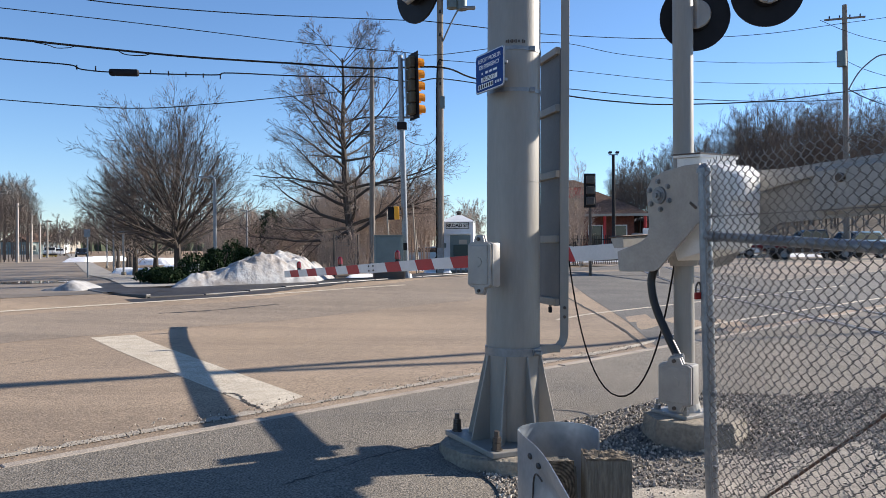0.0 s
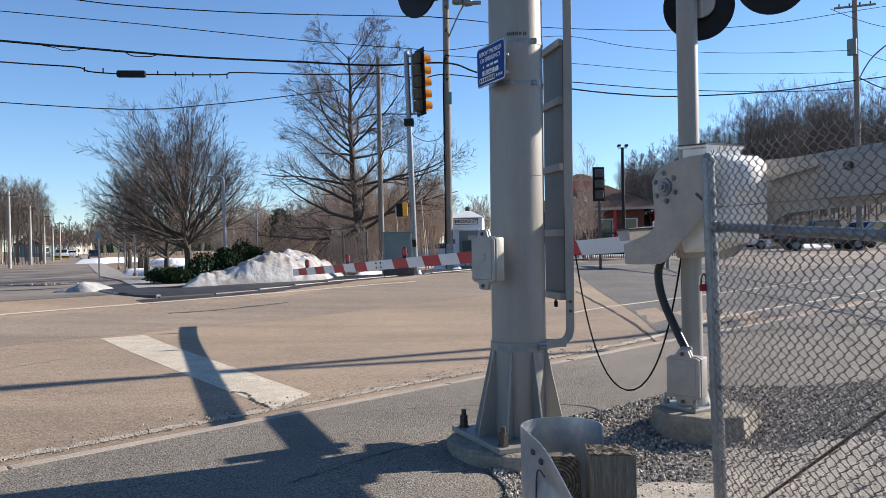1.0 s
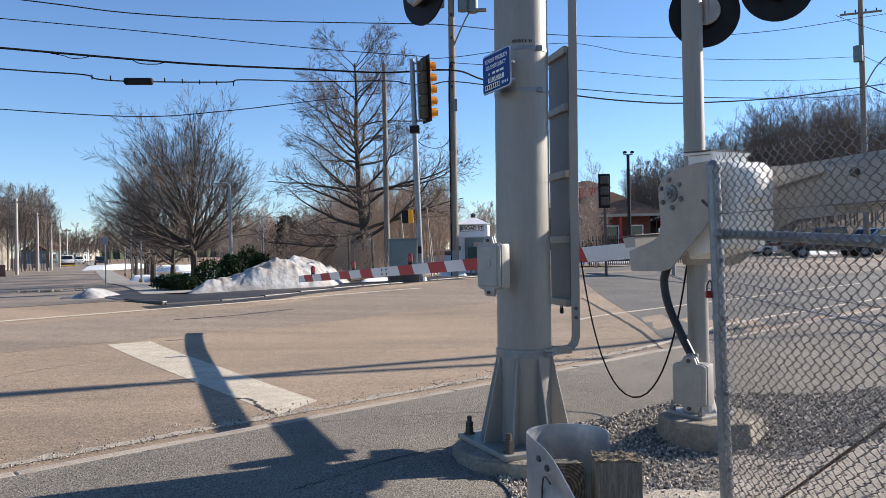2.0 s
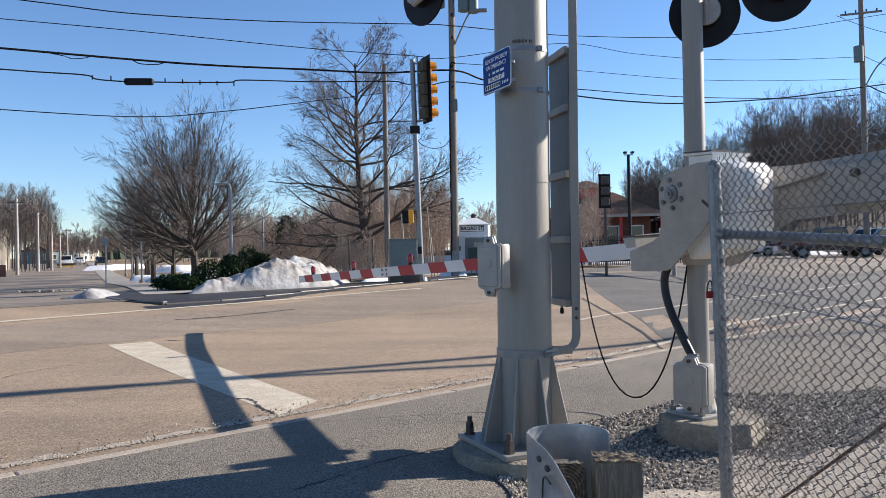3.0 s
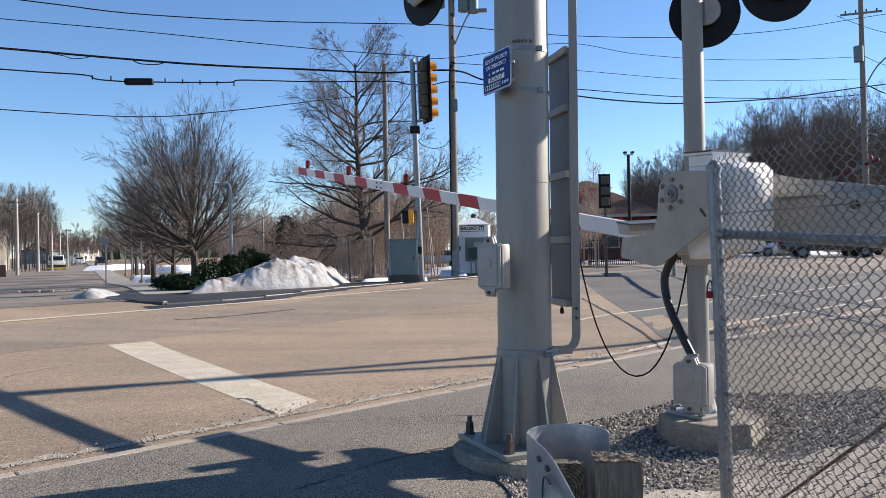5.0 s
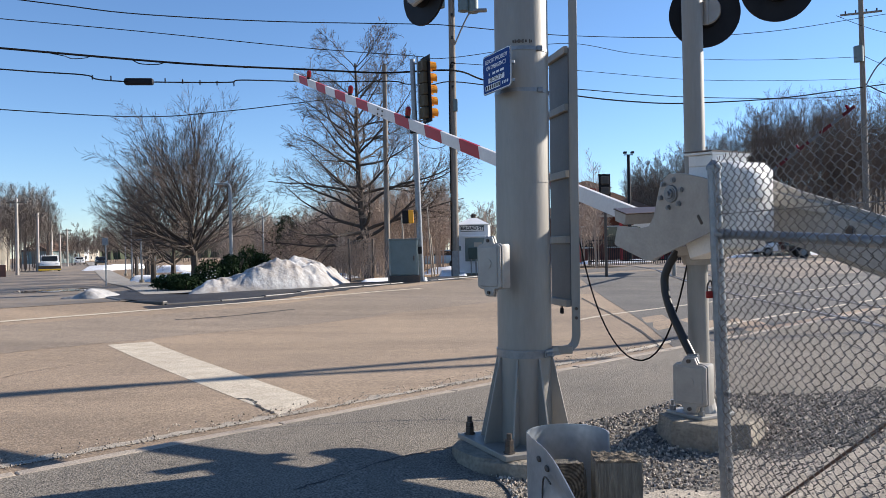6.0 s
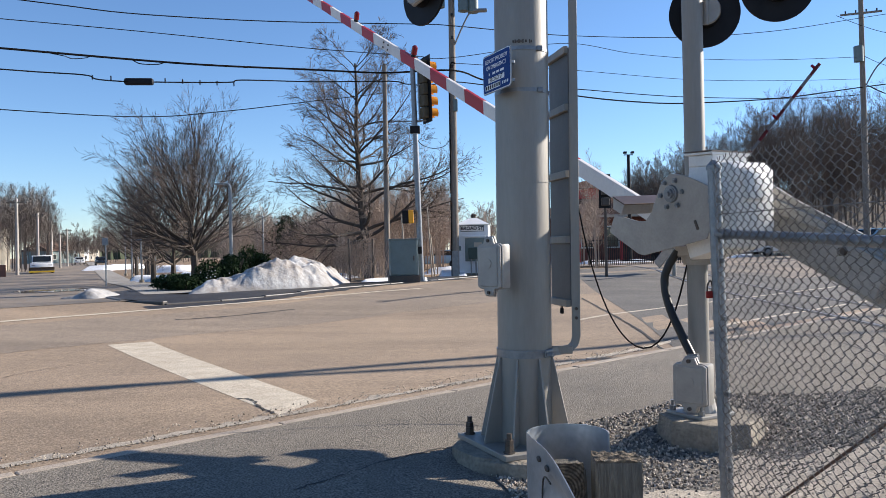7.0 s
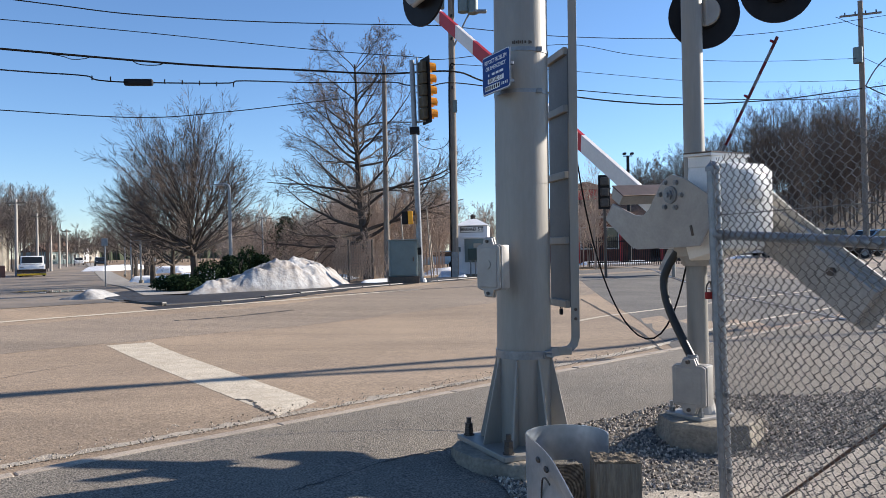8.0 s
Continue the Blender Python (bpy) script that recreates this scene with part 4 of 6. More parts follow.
# ---- guard rail end and its timber posts ----
def guard_rail():
    c = Vector((0.464, 2.95))
    t = thing("guard_rail_end", pose(c.x, c.y, 0), "curved galvanised guard-rail end wrapped round timber posts", "guard rail")
    # a wide curl of sheet, open towards the near side, with the rail running back
    bm = bmesh.new()
    R, top, bot = 0.158, 0.585, 0.17
    pathp = []
    for k in range(25):
        a = radians(-12 + 188 * k / 24)
        pathp.append(Vector((R * math.cos(a), R * 0.95 * math.sin(a), 0)))
    pathp += [Vector((x - c.x, y - c.y, 0)) for x, y in ((0.318, 2.87), (0.334, 2.786), (0.345, 2.70), (0.352, 2.61), (0.356, 2.50), (0.357, 2.35), (0.357, 2.1), (0.355, 1.6))]
    prof = [(0.0, 1.0), (0.0, 0.93), (0.012, 0.84), (0.045, 0.74), (0.045, 0.66), (0.0, 0.54), (0.0, 0.46), (0.045, 0.34), (0.045, 0.26), (0.012, 0.16), (0.0, 0.0)]
    rows = []
    for i, p in enumerate(pathp):
        d = (pathp[min(i + 1, len(pathp) - 1)] - pathp[max(i - 1, 0)]).normalized()
        nrm = Vector((d.y, -d.x, 0))
        wave = ease((i - 25) / 5.0)
        rows.append([bm.verts.new((*(p - nrm * o * wave)[:2], bot + (top - bot) * h)) for o, h in prof])
    for a, b in zip(rows, rows[1:]):
        for j in range(len(prof) - 1):
            bm.faces.new((a[j], a[j + 1], b[j + 1], b[j]))
    bmesh.ops.recalc_face_normals(bm, faces=bm.faces)
    bmesh.ops.solidify(bm, geom=bm.faces[:], thickness=0.004)
    part("rail_sheet", bm, M_SHEET, t, smooth=True)
    # dark rolled lip where the next length laps over
    bm = bmesh.new()
    tube(bm, curve_pts([(-0.128, -0.20, 0.30), (-0.126, -0.20, 0.42), (-0.124, -0.22, 0.475), (-0.121, -0.27, 0.495), (-0.118, -0.36, 0.50)], 5), 0.0035, 6)
    part("lap_edge", bm, M_DARKST, t)
    for x, y, z in ((-0.132, -0.164, 0.531), (-0.118, -0.275, 0.527)):
        bm = bmesh.new()
        bmesh.ops.create_uvsphere(bm, u_segments=14, v_segments=8, radius=0.5, matrix=pose(x, y, z, 0, 0, 12) @ Matrix.Diagonal((0.014, 0.040, 0.022, 1)))
        part("rail_bolt", bm, M_DARKST, t, smooth=True)


def timber_post(m, w, d, h, label):
    t = thing("timber_post", m, label, "timber post", "guard rail posts")
    bm = bmesh.new()
    box(bm, (0, 0, h / 2 - 0.09), (w, d, h + 0.18 - 0.012), 0.006)
    part("shaft", bm, M_WOODOLD, t)
    bm = bmesh.new()
    g = bmesh.ops.create_grid(bm, x_segments=10, y_segments=10, size=0.5, matrix=Matrix.Translation((0, 0, h - 0.004)) @ Matrix.Diagonal((w * 0.985, d * 0.985, 1, 1)))
    for v in g["verts"]:
        v.co.z += random.uniform(-0.004, 0.007)
    bmesh.ops.solidify(bm, geom=bm.faces[:], thickness=0.012)
    part("end_grain", bm, M_WOODEND, t, "dark rotting end grain")
    return t


guard_rail()
timber_post(pose(0.603, 2.745, 0, 0, 0, -3), 0.164, 0.128, 0.548, "weathered grey square timber post beside the guard rail")


def rings_mat():
    """End grain: yearly rings round a heart near one corner."""
    m = mat("ringed_end_grain", (0.17, 0.135, 0.095), (0.06, 0.048, 0.037), 30, 0.95, bump=0.7, bscale=70, fine=0.35)
    nt = m.node_tree
    b = nt.nodes["Principled BSDF"]
    src = b.inputs["Base Color"].links[0].from_socket
    tc = nt.nodes.new("ShaderNodeTexCoord")
    mp = nt.nodes.new("ShaderNodeMapping")
    mp.inputs["Location"].default_value = (0.05, 0, -0.43)
    wv_ = nt.nodes.new("ShaderNodeTexWave")
    wv_.wave_type, wv_.rings_direction = "RINGS", "Y"
    wv_.inputs["Scale"].default_value, wv_.inputs["Distortion"].default_value, wv_.inputs["Detail Scale"].default_value = 26, 1.5, 2.0
    nt.links.new(tc.outputs["Object"], mp.inputs["Vector"])
    nt.links.new(mp.outputs[0], wv_.inputs["Vector"])
    rg = nt.nodes.new("ShaderNodeMapRange")
    rg.inputs["To Min"].default_value, rg.inputs["To Max"].default_value = 0.45, 1.3
    nt.links.new(wv_.outputs["Fac"], rg.inputs["Value"])
    sc_ = nt.nodes.new("ShaderNodeVectorMath")
    sc_.operation = "SCALE"
    nt.links.new(src, sc_.inputs[0])
    nt.links.new(rg.outputs[0], sc_.inputs["Scale"])
    nt.links.new(sc_.outputs[0], b.inputs["Base Color"])
    return m


def timber_block():
    t = thing("timber_block", pose(0.452, 2.80, 0, 0, 0, 4), "dark timber block with a ringed sawn end inside the guard-rail end", "timber block")
    bm = bmesh.new()
    box(bm, (0, 0.02, 0.15), (0.125, 0.15, 0.70), 0.006, pose(0, 0, 0, 0, -2.5, 0))
    part("shaft", bm, M_WOODOLD, t)
    bm = bmesh.new()
    g = bmesh.ops.create_grid(bm, x_segments=12, y_segments=20, size=0.5, matrix=pose(-0.022, -0.062, 0.36, 90, 0, 0) @ Matrix.Diagonal((0.118, 0.33, 1, 1)))
    for v in g["verts"]:
        v.co.y += random.uniform(-0.003, 0.003)
        v.co.x -= (v.co.z - 0.36) * 0.05
    bmesh.ops.solidify(bm, geom=bm.faces[:], thickness=0.012)
    part("end_grain", bm, rings_mat(), t, "dark ringed end grain")


timber_block()


# ---- bare trees ----
def grow(out, rnd, p, d, length, r, level, cfg):
    """One limb in short steps, with side limbs; rows go to out by level."""
    n = max(2, cfg["steps"][min(level, len(cfg["steps"]) - 1)])
    kids = cfg["kids"][level] if level < len(cfg["kids"]) else 0
    where = sorted(rnd.uniform(cfg["from"][min(level, len(cfg["from"]) - 1)], 0.98) for _ in range(kids))
    step = length / n
    k = 0
    spin = rnd.uniform(0, 6.28)
    for i in range(n):
        t0, t1 = i / n, (i + 1) / n
        j = cfg["wob"] * (1.0 if level else 0.35)
        d = (d + Vector((rnd.uniform(-j, j), rnd.uniform(-j, j), rnd.uniform(-j, j) + cfg["up"][min(level, len(cfg["up"]) - 1)]))).normalized()
        q = p + d * step
        ra, rb = max(r * (1 - 0.82 * t0), cfg["min"]), max(r * (1 - 0.82 * t1), cfg["min"])
        out[0 if level < 2 else 1].append((*p, *q, ra, rb))
        while k < kids and where[k] <= t1:
            f = (where[k] - t0) / (t1 - t0)
            b = p.lerp(q, max(0, min(1, f)))
            spin += 2.4 + rnd.uniform(-0.5, 0.5)
            side = d.cross(Vector((math.cos(spin), math.sin(spin), 0.3))).normalized()
            lo, hi = cfg["angle"][min(level, len(cfg["angle"]) - 1)]
            ang = radians(rnd.uniform(lo, hi))
            if level == 0 and "fan" in cfg:
                ang = radians(max(3, hi + (lo - hi) * (where[k] - cfg["from"][0]) / (1 - cfg["from"][0]) + rnd.uniform(-cfg["fan"], cfg["fan"])))
            cd = (d * math.cos(ang) + side * math.sin(ang)).normalized()
            taper = 1 - cfg["shape"][min(level, len(cfg["shape"]) - 1)] * where[k]
            grow(out, rnd, b, cd, length * cfg["len"][min(level, len(cfg["len"]) - 1)] * taper * rnd.uniform(0.75, 1.15), max(ra * cfg["thin"], cfg["min"]), level + 1, cfg)
            k += 1
        p = q


OAK = dict(steps=(12, 9, 6, 4, 2), kids=(46, 12, 8, 2), wob=0.17, up=(0.03, 0.022, 0.035, 0.05), angle=((30, 88), (25, 52), (20, 48), (20, 50)), shape=(0.55, 0.5, 0.4, 0.3), len=(0.54, 0.46, 0.5, 0.6), thin=0.46, min=0.0042, fan=16)
MAPLE = dict(steps=(5, 10, 6, 4, 2), kids=(46, 14, 10, 1), wob=0.085, up=(0.0, 0.012, 0.02, 0.02), angle=((5, 70), (18, 46), (16, 46), (15, 40)), shape=(-0.40, 0.5, 0.4, 0.3), len=(1.06, 0.46, 0.48, 0.6), thin=0.48, min=0.0042, fan=11)
STREET = dict(MAPLE, kids=(22, 10, 7), min=0.005)
OAK["from"], MAPLE["from"], STREET["from"] = (0.17, 0.2, 0.15, 0.1), (0.36, 0.2, 0.15, 0.1), (0.36, 0.2, 0.15, 0.1)


def bare_tree(m, height, r, cfg, seed, label, trunk=1.0, squash=1.0):
    rnd = random.Random(seed)
    out = [[], []]
    grow(out, rnd, Vector((0, 0, -0.1)), Vector((0, 0, 1)), height * trunk, r, 0, cfg)
    if squash != 1.0:
        out = [[(a * squash, b * squash, c, d * squash, e * squash, f, g, h) for a, b, c, d, e, f, g, h in rows] for rows in out]
    t = thing("tree", m, label, "tree")
    link("trunk", tubes_mesh("trunk", out[0], 7, M_BARK), t)
    link("crown", tubes_mesh("crown", out[1], 3, M_TWIG), t, "fine bare twigs")
    return t


def on_ground(x, y, rz=0.0, sink=0.0):
    return pose(x, y, gz(x, y) - 0.02 - sink, 0, 0, rz)


bare_tree(on_ground(-10.85, 33.6, 20), 3.15, 0.21, MAPLE, 4, "spreading bare street tree with a dense twiggy crown", 1.0, 1.08)
bare_tree(on_ground(-2.88, 29.6, 60), 8.4, 0.19, OAK, 11, "tall bare oak with upswept and hanging limbs", 1.0, 1.12)
row = [(-15.5, 41, 7.6, 21), (-18.0, 47, 7.4, 22), (-20.5, 53, 8.0, 23), (-24.0, 60, 8.4, 24), (-27.5, 68, 8.4, 25), (-13.2, 37.5, 6.2, 26)]
for x, y, h, s in row:
    bare_tree(on_ground(x, y, s * 40), h * 0.40, 0.16, STREET, s, "bare street tree in the row beside the side road", 1.0, 0.85)


def wood_variants(count, base):
    """Rows of twigs of several lean forest trees, one metre high each."""
    res = []
    for k in range(count):
        rnd = random.Random(base + k)
        out = [[], []]
        cfg = dict(steps=(7, 4, 3), kids=(17, 8, 3), wob=0.08, up=(0.02, 0.07, 0.05), angle=((20, 55), (15, 42), (15, 42)), shape=(0.6, 0.4, 0.3), len=(0.42, 0.5, 0.6), thin=0.42, min=0.0008)
        cfg["from"] = (0.25, 0.2, 0.2)
        grow(out, rnd, Vector((0, 0, 0)), Vector((0, 0, 1)), 1.0, 0.012, 0, cfg)
        res.append(np.array(out[0] + out[1]))
    return res


WOODS = wood_variants(7, 300)


def woods(name, spots, label, material):
    rows = []
    for i, (x, y, h, lift) in enumerate(spots):
        a = WOODS[i % len(WOODS)].copy()
        c, s = math.cos(i * 2.1), math.sin(i * 2.1)
        rot = np.array([[c, -s, 0], [s, c, 0], [0, 0, 1]])
        base = np.array([x, y, gz(x, y) + lift])
        a[:, 0:3] = a[:, 0:3] @ rot.T * h + base
        a[:, 3:6] = a[:, 3:6] @ rot.T * h + base
        a[:, 6:8] *= h
        a[:, 6:8] = np.maximum(a[:, 6:8] * 0.7, 0.00009 * y)
        rows.append(a)
    me = tubes_mesh(name, np.concatenate(rows), 3, material)
    return tagged(link(name, me), label, "woods", "", "stuff")


wr = random.Random(77)
spots = []
for _ in range(280):
    y = wr.uniform(42, 95)
    px = wr.uniform(395, 800)
    spots.append((y * (px - 784) / 1358, y, (wr.uniform(2.0, 4.9) * y / 60 * (1.4 if px > 560 else 1.0) + 0.9) * 0.82, 0))
woods("thicket", spots, "bare brown thicket behind the park", M_BRUSH)
spots = []
for _ in range(240):
    y = wr.uniform(62, 105)
    px = wr.uniform(1115, 1640)
    top = max(288 - (px - 1115) * 0.40, 180)
    h = max(4.0, (430 - top) / 1358 * y * wr.uniform(0.80, 1.10))
    spots.append((y * (px - 784) / 1358, y, h * 0.78, h * 0.2))
woods("hillside_woods", spots, "dense bare woods on the slope beyond the tracks", M_DARKWOODS)
spots = []
for _ in range(80):
    y = wr.uniform(85, 130)
    px = wr.uniform(-60, 95)
    spots.append((y * (px - 784) / 1358, y, wr.uniform(7.0, 10.8) * y / 100, 0))
for _ in range(130):
    y = wr.uniform(130, 260)
    px = wr.uniform(90, 420)
    spots.append((y * (px - 784) / 1358, y, wr.uniform(5.5, 9.0) * y / 190, 0))
woods("far_woods", spots, "distant bare trees along the side road", M_WOODS)
spots = []
for _ in range(60):
    y = wr.uniform(30, 44)
    px = wr.uniform(600, 790)
    spots.append((y * (px - 784) / 1358, y, wr.uniform(2.0, 5.2), 0))
for _ in range(90):
    y = wr.uniform(27.5, 33)
    px = wr.uniform(596, 704)
    spots.append((y * (px - 784) / 1358, y, wr.uniform(0.8, 1.7), 0))
for _ in range(130):
    y = wr.uniform(42, 52)
    px = wr.uniform(390, 760)
    spots.append((y * (px - 784) / 1358, y, wr.uniform(0.9, 2.1), 0))
for _ in range(14):
    y = wr.uniform(33, 52)
    px = wr.uniform(1028, 1060)
    spots.append((y * (px - 784) / 1358, y, wr.uniform(2.2, 4.6), 0))
for _ in range(10):
    y = wr.uniform(55, 75)
    px = wr.uniform(835, 880)
    spots.append((y * (px - 784) / 1358, y, wr.uniform(4.0, 5.4), 0))
woods("scrub", spots, "thin bare saplings and scrub beside the tracks", M_BRUSH)

# wooded slope under the hillside trees
bm = bmesh.new()
g = bmesh.ops.create_grid(bm, x_segments=40, y_segments=16, size=0.5)
for v in g["verts"]:
    u, w = v.co.x + 0.5, v.co.y + 0.5
    x, y = 14 + 90 * u, 58 + 70 * w
    h = (2.0 + 9.5 * min(1, u * 1.8)) * min(1, w * 1.7) ** 0.8
    v.co = (x, y + 6 * u, gz(x, y) - 0.1 + h * (1 + 0.15 * noise.noise(Vector((x * 0.12, y * 0.12, 0)))))
ob = part("hillside", bm, mat("leaf_litter", (0.10, 0.078, 0.06), (0.06, 0.048, 0.04), 0.4, 0.95, bump=0.8, bscale=3, fine=0.3), smooth=True)
tagged(ob, "leaf-littered slope under bare woods", "slope", "", "structure")
# far ridge of evergreens
bm = bmesh.new()
rr = random.Random(12)
for i in range(170):
    y = rr.uniform(330, 420)
    x = y * (rr.uniform(60, 560) - 784) / 1358
    h = rr.uniform(9, 15)
    cyl(bm, (x, y, -6), (x + rr.uniform(-1, 1), y, -4 + h), rr.uniform(2.5, 4.5), 0.3, 6)
tagged(part("tree_line", bm, M_PINE), "dark evergreen tree line on the horizon", "woods", "", "stuff")


# ---- shrubs, snow ----
def leaf_cloud(name, blobs, count, size, label, material, seed, cat="shrub"):
    rnd = random.Random(seed)
    vs, fs = [], []
    for _ in range(count):
        cx, cy, cz, rx, ry, rz = rnd.choice(blobs)
        while True:
            p = Vector((rnd.uniform(-1, 1), rnd.uniform(-1, 1), rnd.uniform(-0.6, 1)))
            if 0.35 < p.length < 1 + 0.2 * noise.noise(p * 2.5):
                break
        c = Vector((cx + p.x * rx, cy + p.y * ry, cz + p.z * rz))
        m = Euler((rnd.uniform(-1.2, 1.2), rnd.uniform(-1.2, 1.2), rnd.uniform(0, 6.3))).to_matrix()
        s = size * rnd.uniform(0.6, 1.3)
        b = len(vs)
        for q in ((-1, 0, 0), (0, -0.35, 0.1), (1, 0, 0), (0, 0.35, 0.1)):
            vs.append(tuple(c + m @ (Vector(q) * s)))
        fs += [(b, b + 1, b + 2), (b, b + 2, b + 3)]
    me = bpy.data.meshes.new("foliage")
    me.from_pydata(vs, [], fs)
    me.materials.append(material)
    t = thing(name, Matrix(), label, cat)
    link("foliage", me, t)
    segs = []
    for cx, cy, cz, rx, ry, rz in blobs:
        for k in range(7):
            segs.append((cx, cy, gz(cx, cy) - 0.05, cx + rnd.uniform(-1, 1) * rx * 0.8, cy + rnd.uniform(-1, 1) * ry * 0.8, cz + rz * rnd.uniform(0.0, 0.8), 0.03, 0.01))
    link("stems", tubes_mesh("stems", segs, 5, M_BARK), t)
    return t


leaf_cloud("evergreen_shrub", [(-7.4, 21.0, 0.52, 0.6, 0.5, 0.24), (-6.9, 20.6, 0.50, 0.6, 0.5, 0.28), (-6.4, 21.2, 0.72, 0.5, 0.5, 0.42), (-5.9, 21.5, 0.85, 0.42, 0.4, 0.42)], 5600, 0.06, "dark green evergreen shrub with tan undersides", M_LEAF, 3)
leaf_cloud("evergreen_shrub", [(-6.2, 24.5, 0.9, 0.45, 0.4, 0.65), (-5.8, 24.6, 0.8, 0.35, 0.3, 0.5)], 2200, 0.07, "dark upright evergreen shrub behind the snow", M_LEAF, 5)
leaf_cloud("evergreen_tree", [(-10.0, 48, 1.6, 1.2, 0.9, 1.5), (-9.8, 48, 2.6, 0.7, 0.6, 1.0)], 1800, 0.16, "olive evergreen tree among bare trunks", M_PINE, 6, "tree")


def snow_pile(name, fn, nu, nv, x0, x1, y0, y1, label, material, skew=0.0):
    bm = bmesh.new()
    grid = []
    for i in range(nu + 1):
        for j in range(nv + 1):
            u, v = i / nu, j / nv
            x, y = x0 + (x1 - x0) * u, y0 + (y1 - y0) * v + skew * u
            grid.append(bm.verts.new((x, y, gz(x, y) - 0.06 + max(0.0, fn(u, v, x, y)))))
    for i in range(nu):
        for j in range(nv):
            q = i * (nv + 1) + j
            bm.faces.new((grid[q], grid[q + nv + 1], grid[q + nv + 2], grid[q + 1]))
    ob = part(name, bm, material, smooth=True)
    return tagged(ob, label, "snow heap")


def mound(u, v, x, y):
    e = min(1.0, 6 * u * (1 - u) * 1.2) * min(1.0, 5 * v * (1 - v) * 1.4)
    prof = 0.48 + 0.62 * math.exp(-((u - 0.60) / 0.30) ** 2)
    n = 0.18 * noise.noise(Vector((x * 1.1, y * 1.1, 3))) + 0.12 * noise.noise(Vector((x * 2.7, y * 2.7, 1))) + 0.06 * noise.noise(Vector((x * 6, y * 6, 2)))
    n += 0.07 * noise.noise(Vector((x * 4.5, y * 4.5, 6))) + 0.025 * noise.noise(Vector((x * 11, y * 11, 9)))
    n += 0.16 * abs(noise.noise(Vector((x * 1.6 + 7, y * 1.6, 4)))) - 0.06
    return e ** 0.7 * (prof * 0.76 + 0.8 * n) - 0.02


def snow_mat():
    """Old ploughed snow: grime settles in bands and patches of their own shape."""
    m = mat("ploughed_snow", (0.54, 0.535, 0.53), (0.27, 0.26, 0.25), 1.7, 0.7, bump=0.7, bscale=14, fine=0.05, spread=0.7)
    nt = m.node_tree
    b = nt.nodes["Principled BSDF"]
    src = b.inputs["Base Color"].links[0].from_socket
    tc = nt.nodes.new("ShaderNodeTexCoord")
    ns = nt.nodes.new("ShaderNodeTexNoise")
    ns.inputs["Scale"].default_value, ns.inputs["Detail"].default_value, ns.inputs["Roughness"].default_value = 1.5, 9, 0.78
    nt.links.new(tc.outputs["Object"], ns.inputs["Vector"])
    rp = nt.nodes.new("ShaderNodeValToRGB")
    rp.color_ramp.elements[0].position, rp.color_ramp.elements[1].position = 0.40, 0.62
    nt.links.new(ns.outputs["Fac"], rp.inputs[0])
    mx = nt.nodes.new("ShaderNodeMix")
    mx.data_type = "RGBA"
    nt.links.new(rp.outputs[0], mx.inputs[0])
    nt.links.new(src, mx.inputs[6])
    mx.inputs[7].default_value = (0.22, 0.19, 0.165, 1)
    nt.links.new(mx.outputs[2], b.inputs["Base Color"])
    return m


M_PLOUGHED = snow_mat()
snow_pile("snow_mound", mound, 170, 80, -6.35, -2.9, 18.35, 22.4, "large ploughed heap of old dirty snow at the corner", M_PLOUGHED, 2.3)
snow_pile("snow_bank", lambda u, v, x, y: min(1, 8 * u * (1 - u)) * min(1, 8 * v * (1 - v)) * (0.16 + 0.2 * noise.noise(Vector((x * 2, y * 2, 8)))), 30, 24, -8.9, -7.75, 17.4, 18.8, "small grey heap of old snow at the kerb", M_DIRTSNOW)
flat = lambda h, s: (lambda u, v, x, y: min(1, 9 * u * (1 - u)) * min(1, 9 * v * (1 - v)) * h + 0.10 * noise.noise(Vector((x * s, y * s, 5))) - 0.02)
for x0, x1, y0, y1, h in ((-9.5, -3.5, 27, 33, 0.22), (-17, -12.5, 44, 52, 0.25), (-18.6, -16.2, 45, 48, 0.4), (-13, -9, 38, 44, 0.25), (-40, -37, 84, 97, 0.6), (-27, -24, 70, 76, 0.6), (-9.5, -6.5, 33, 39, 0.35), (-2.6, -0.9, 23.0, 25.2, 0.16), (-0.2, 0.9, 26.5, 29, 0.25), (8.5, 13, 47, 50, 0.25), (20, 30, 56, 60, 0.3), (-20, -16, 56, 66, 0.3), (-1.0, 3.0, 33, 36, 0.3)):
    snow_pile("snow_patch", flat(h, 0.9), 30, 20, x0, x1, y0, y1, "flat patch of melting snow on grass", M_SNOW)


# ---- poles ----
def utility_pole(x, y, h, r, label, lean=0.0):
    t = thing("utility_pole", pose(x, y, gz(x, y) - 0.1, 0, lean, 0), label, "utility pole", "utility poles")
    bm = bmesh.new()
    cyl(bm, (0, 0, 0), (0, 0, h), r, r * 0.72, 14)
    part("shaft", bm, M_POLE if x > -20 else M_POLEFAR, t, smooth=True)
    return t


def cross_arm(t, z, w, ang, ins=4):
    bm = bmesh.new()
    box(bm, (0, 0, z), (w, 0.10, 0.11), 0.01, Matrix.Rotation(radians(ang), 4, "Z"))
    part("cross_arm", bm, M_POLE, t)
    for k in range(ins):
        s = -w / 2 + w * (k + 0.5) / ins
        bm = bmesh.new()
        c, q = math.cos(radians(ang)), math.sin(radians(ang))
        cyl(bm, (s * c, s * q, z + 0.05), (s * c, s * q, z + 0.2), 0.035, 0.045, 8)
        part("insulator", bm, M_CONDUIT, t)


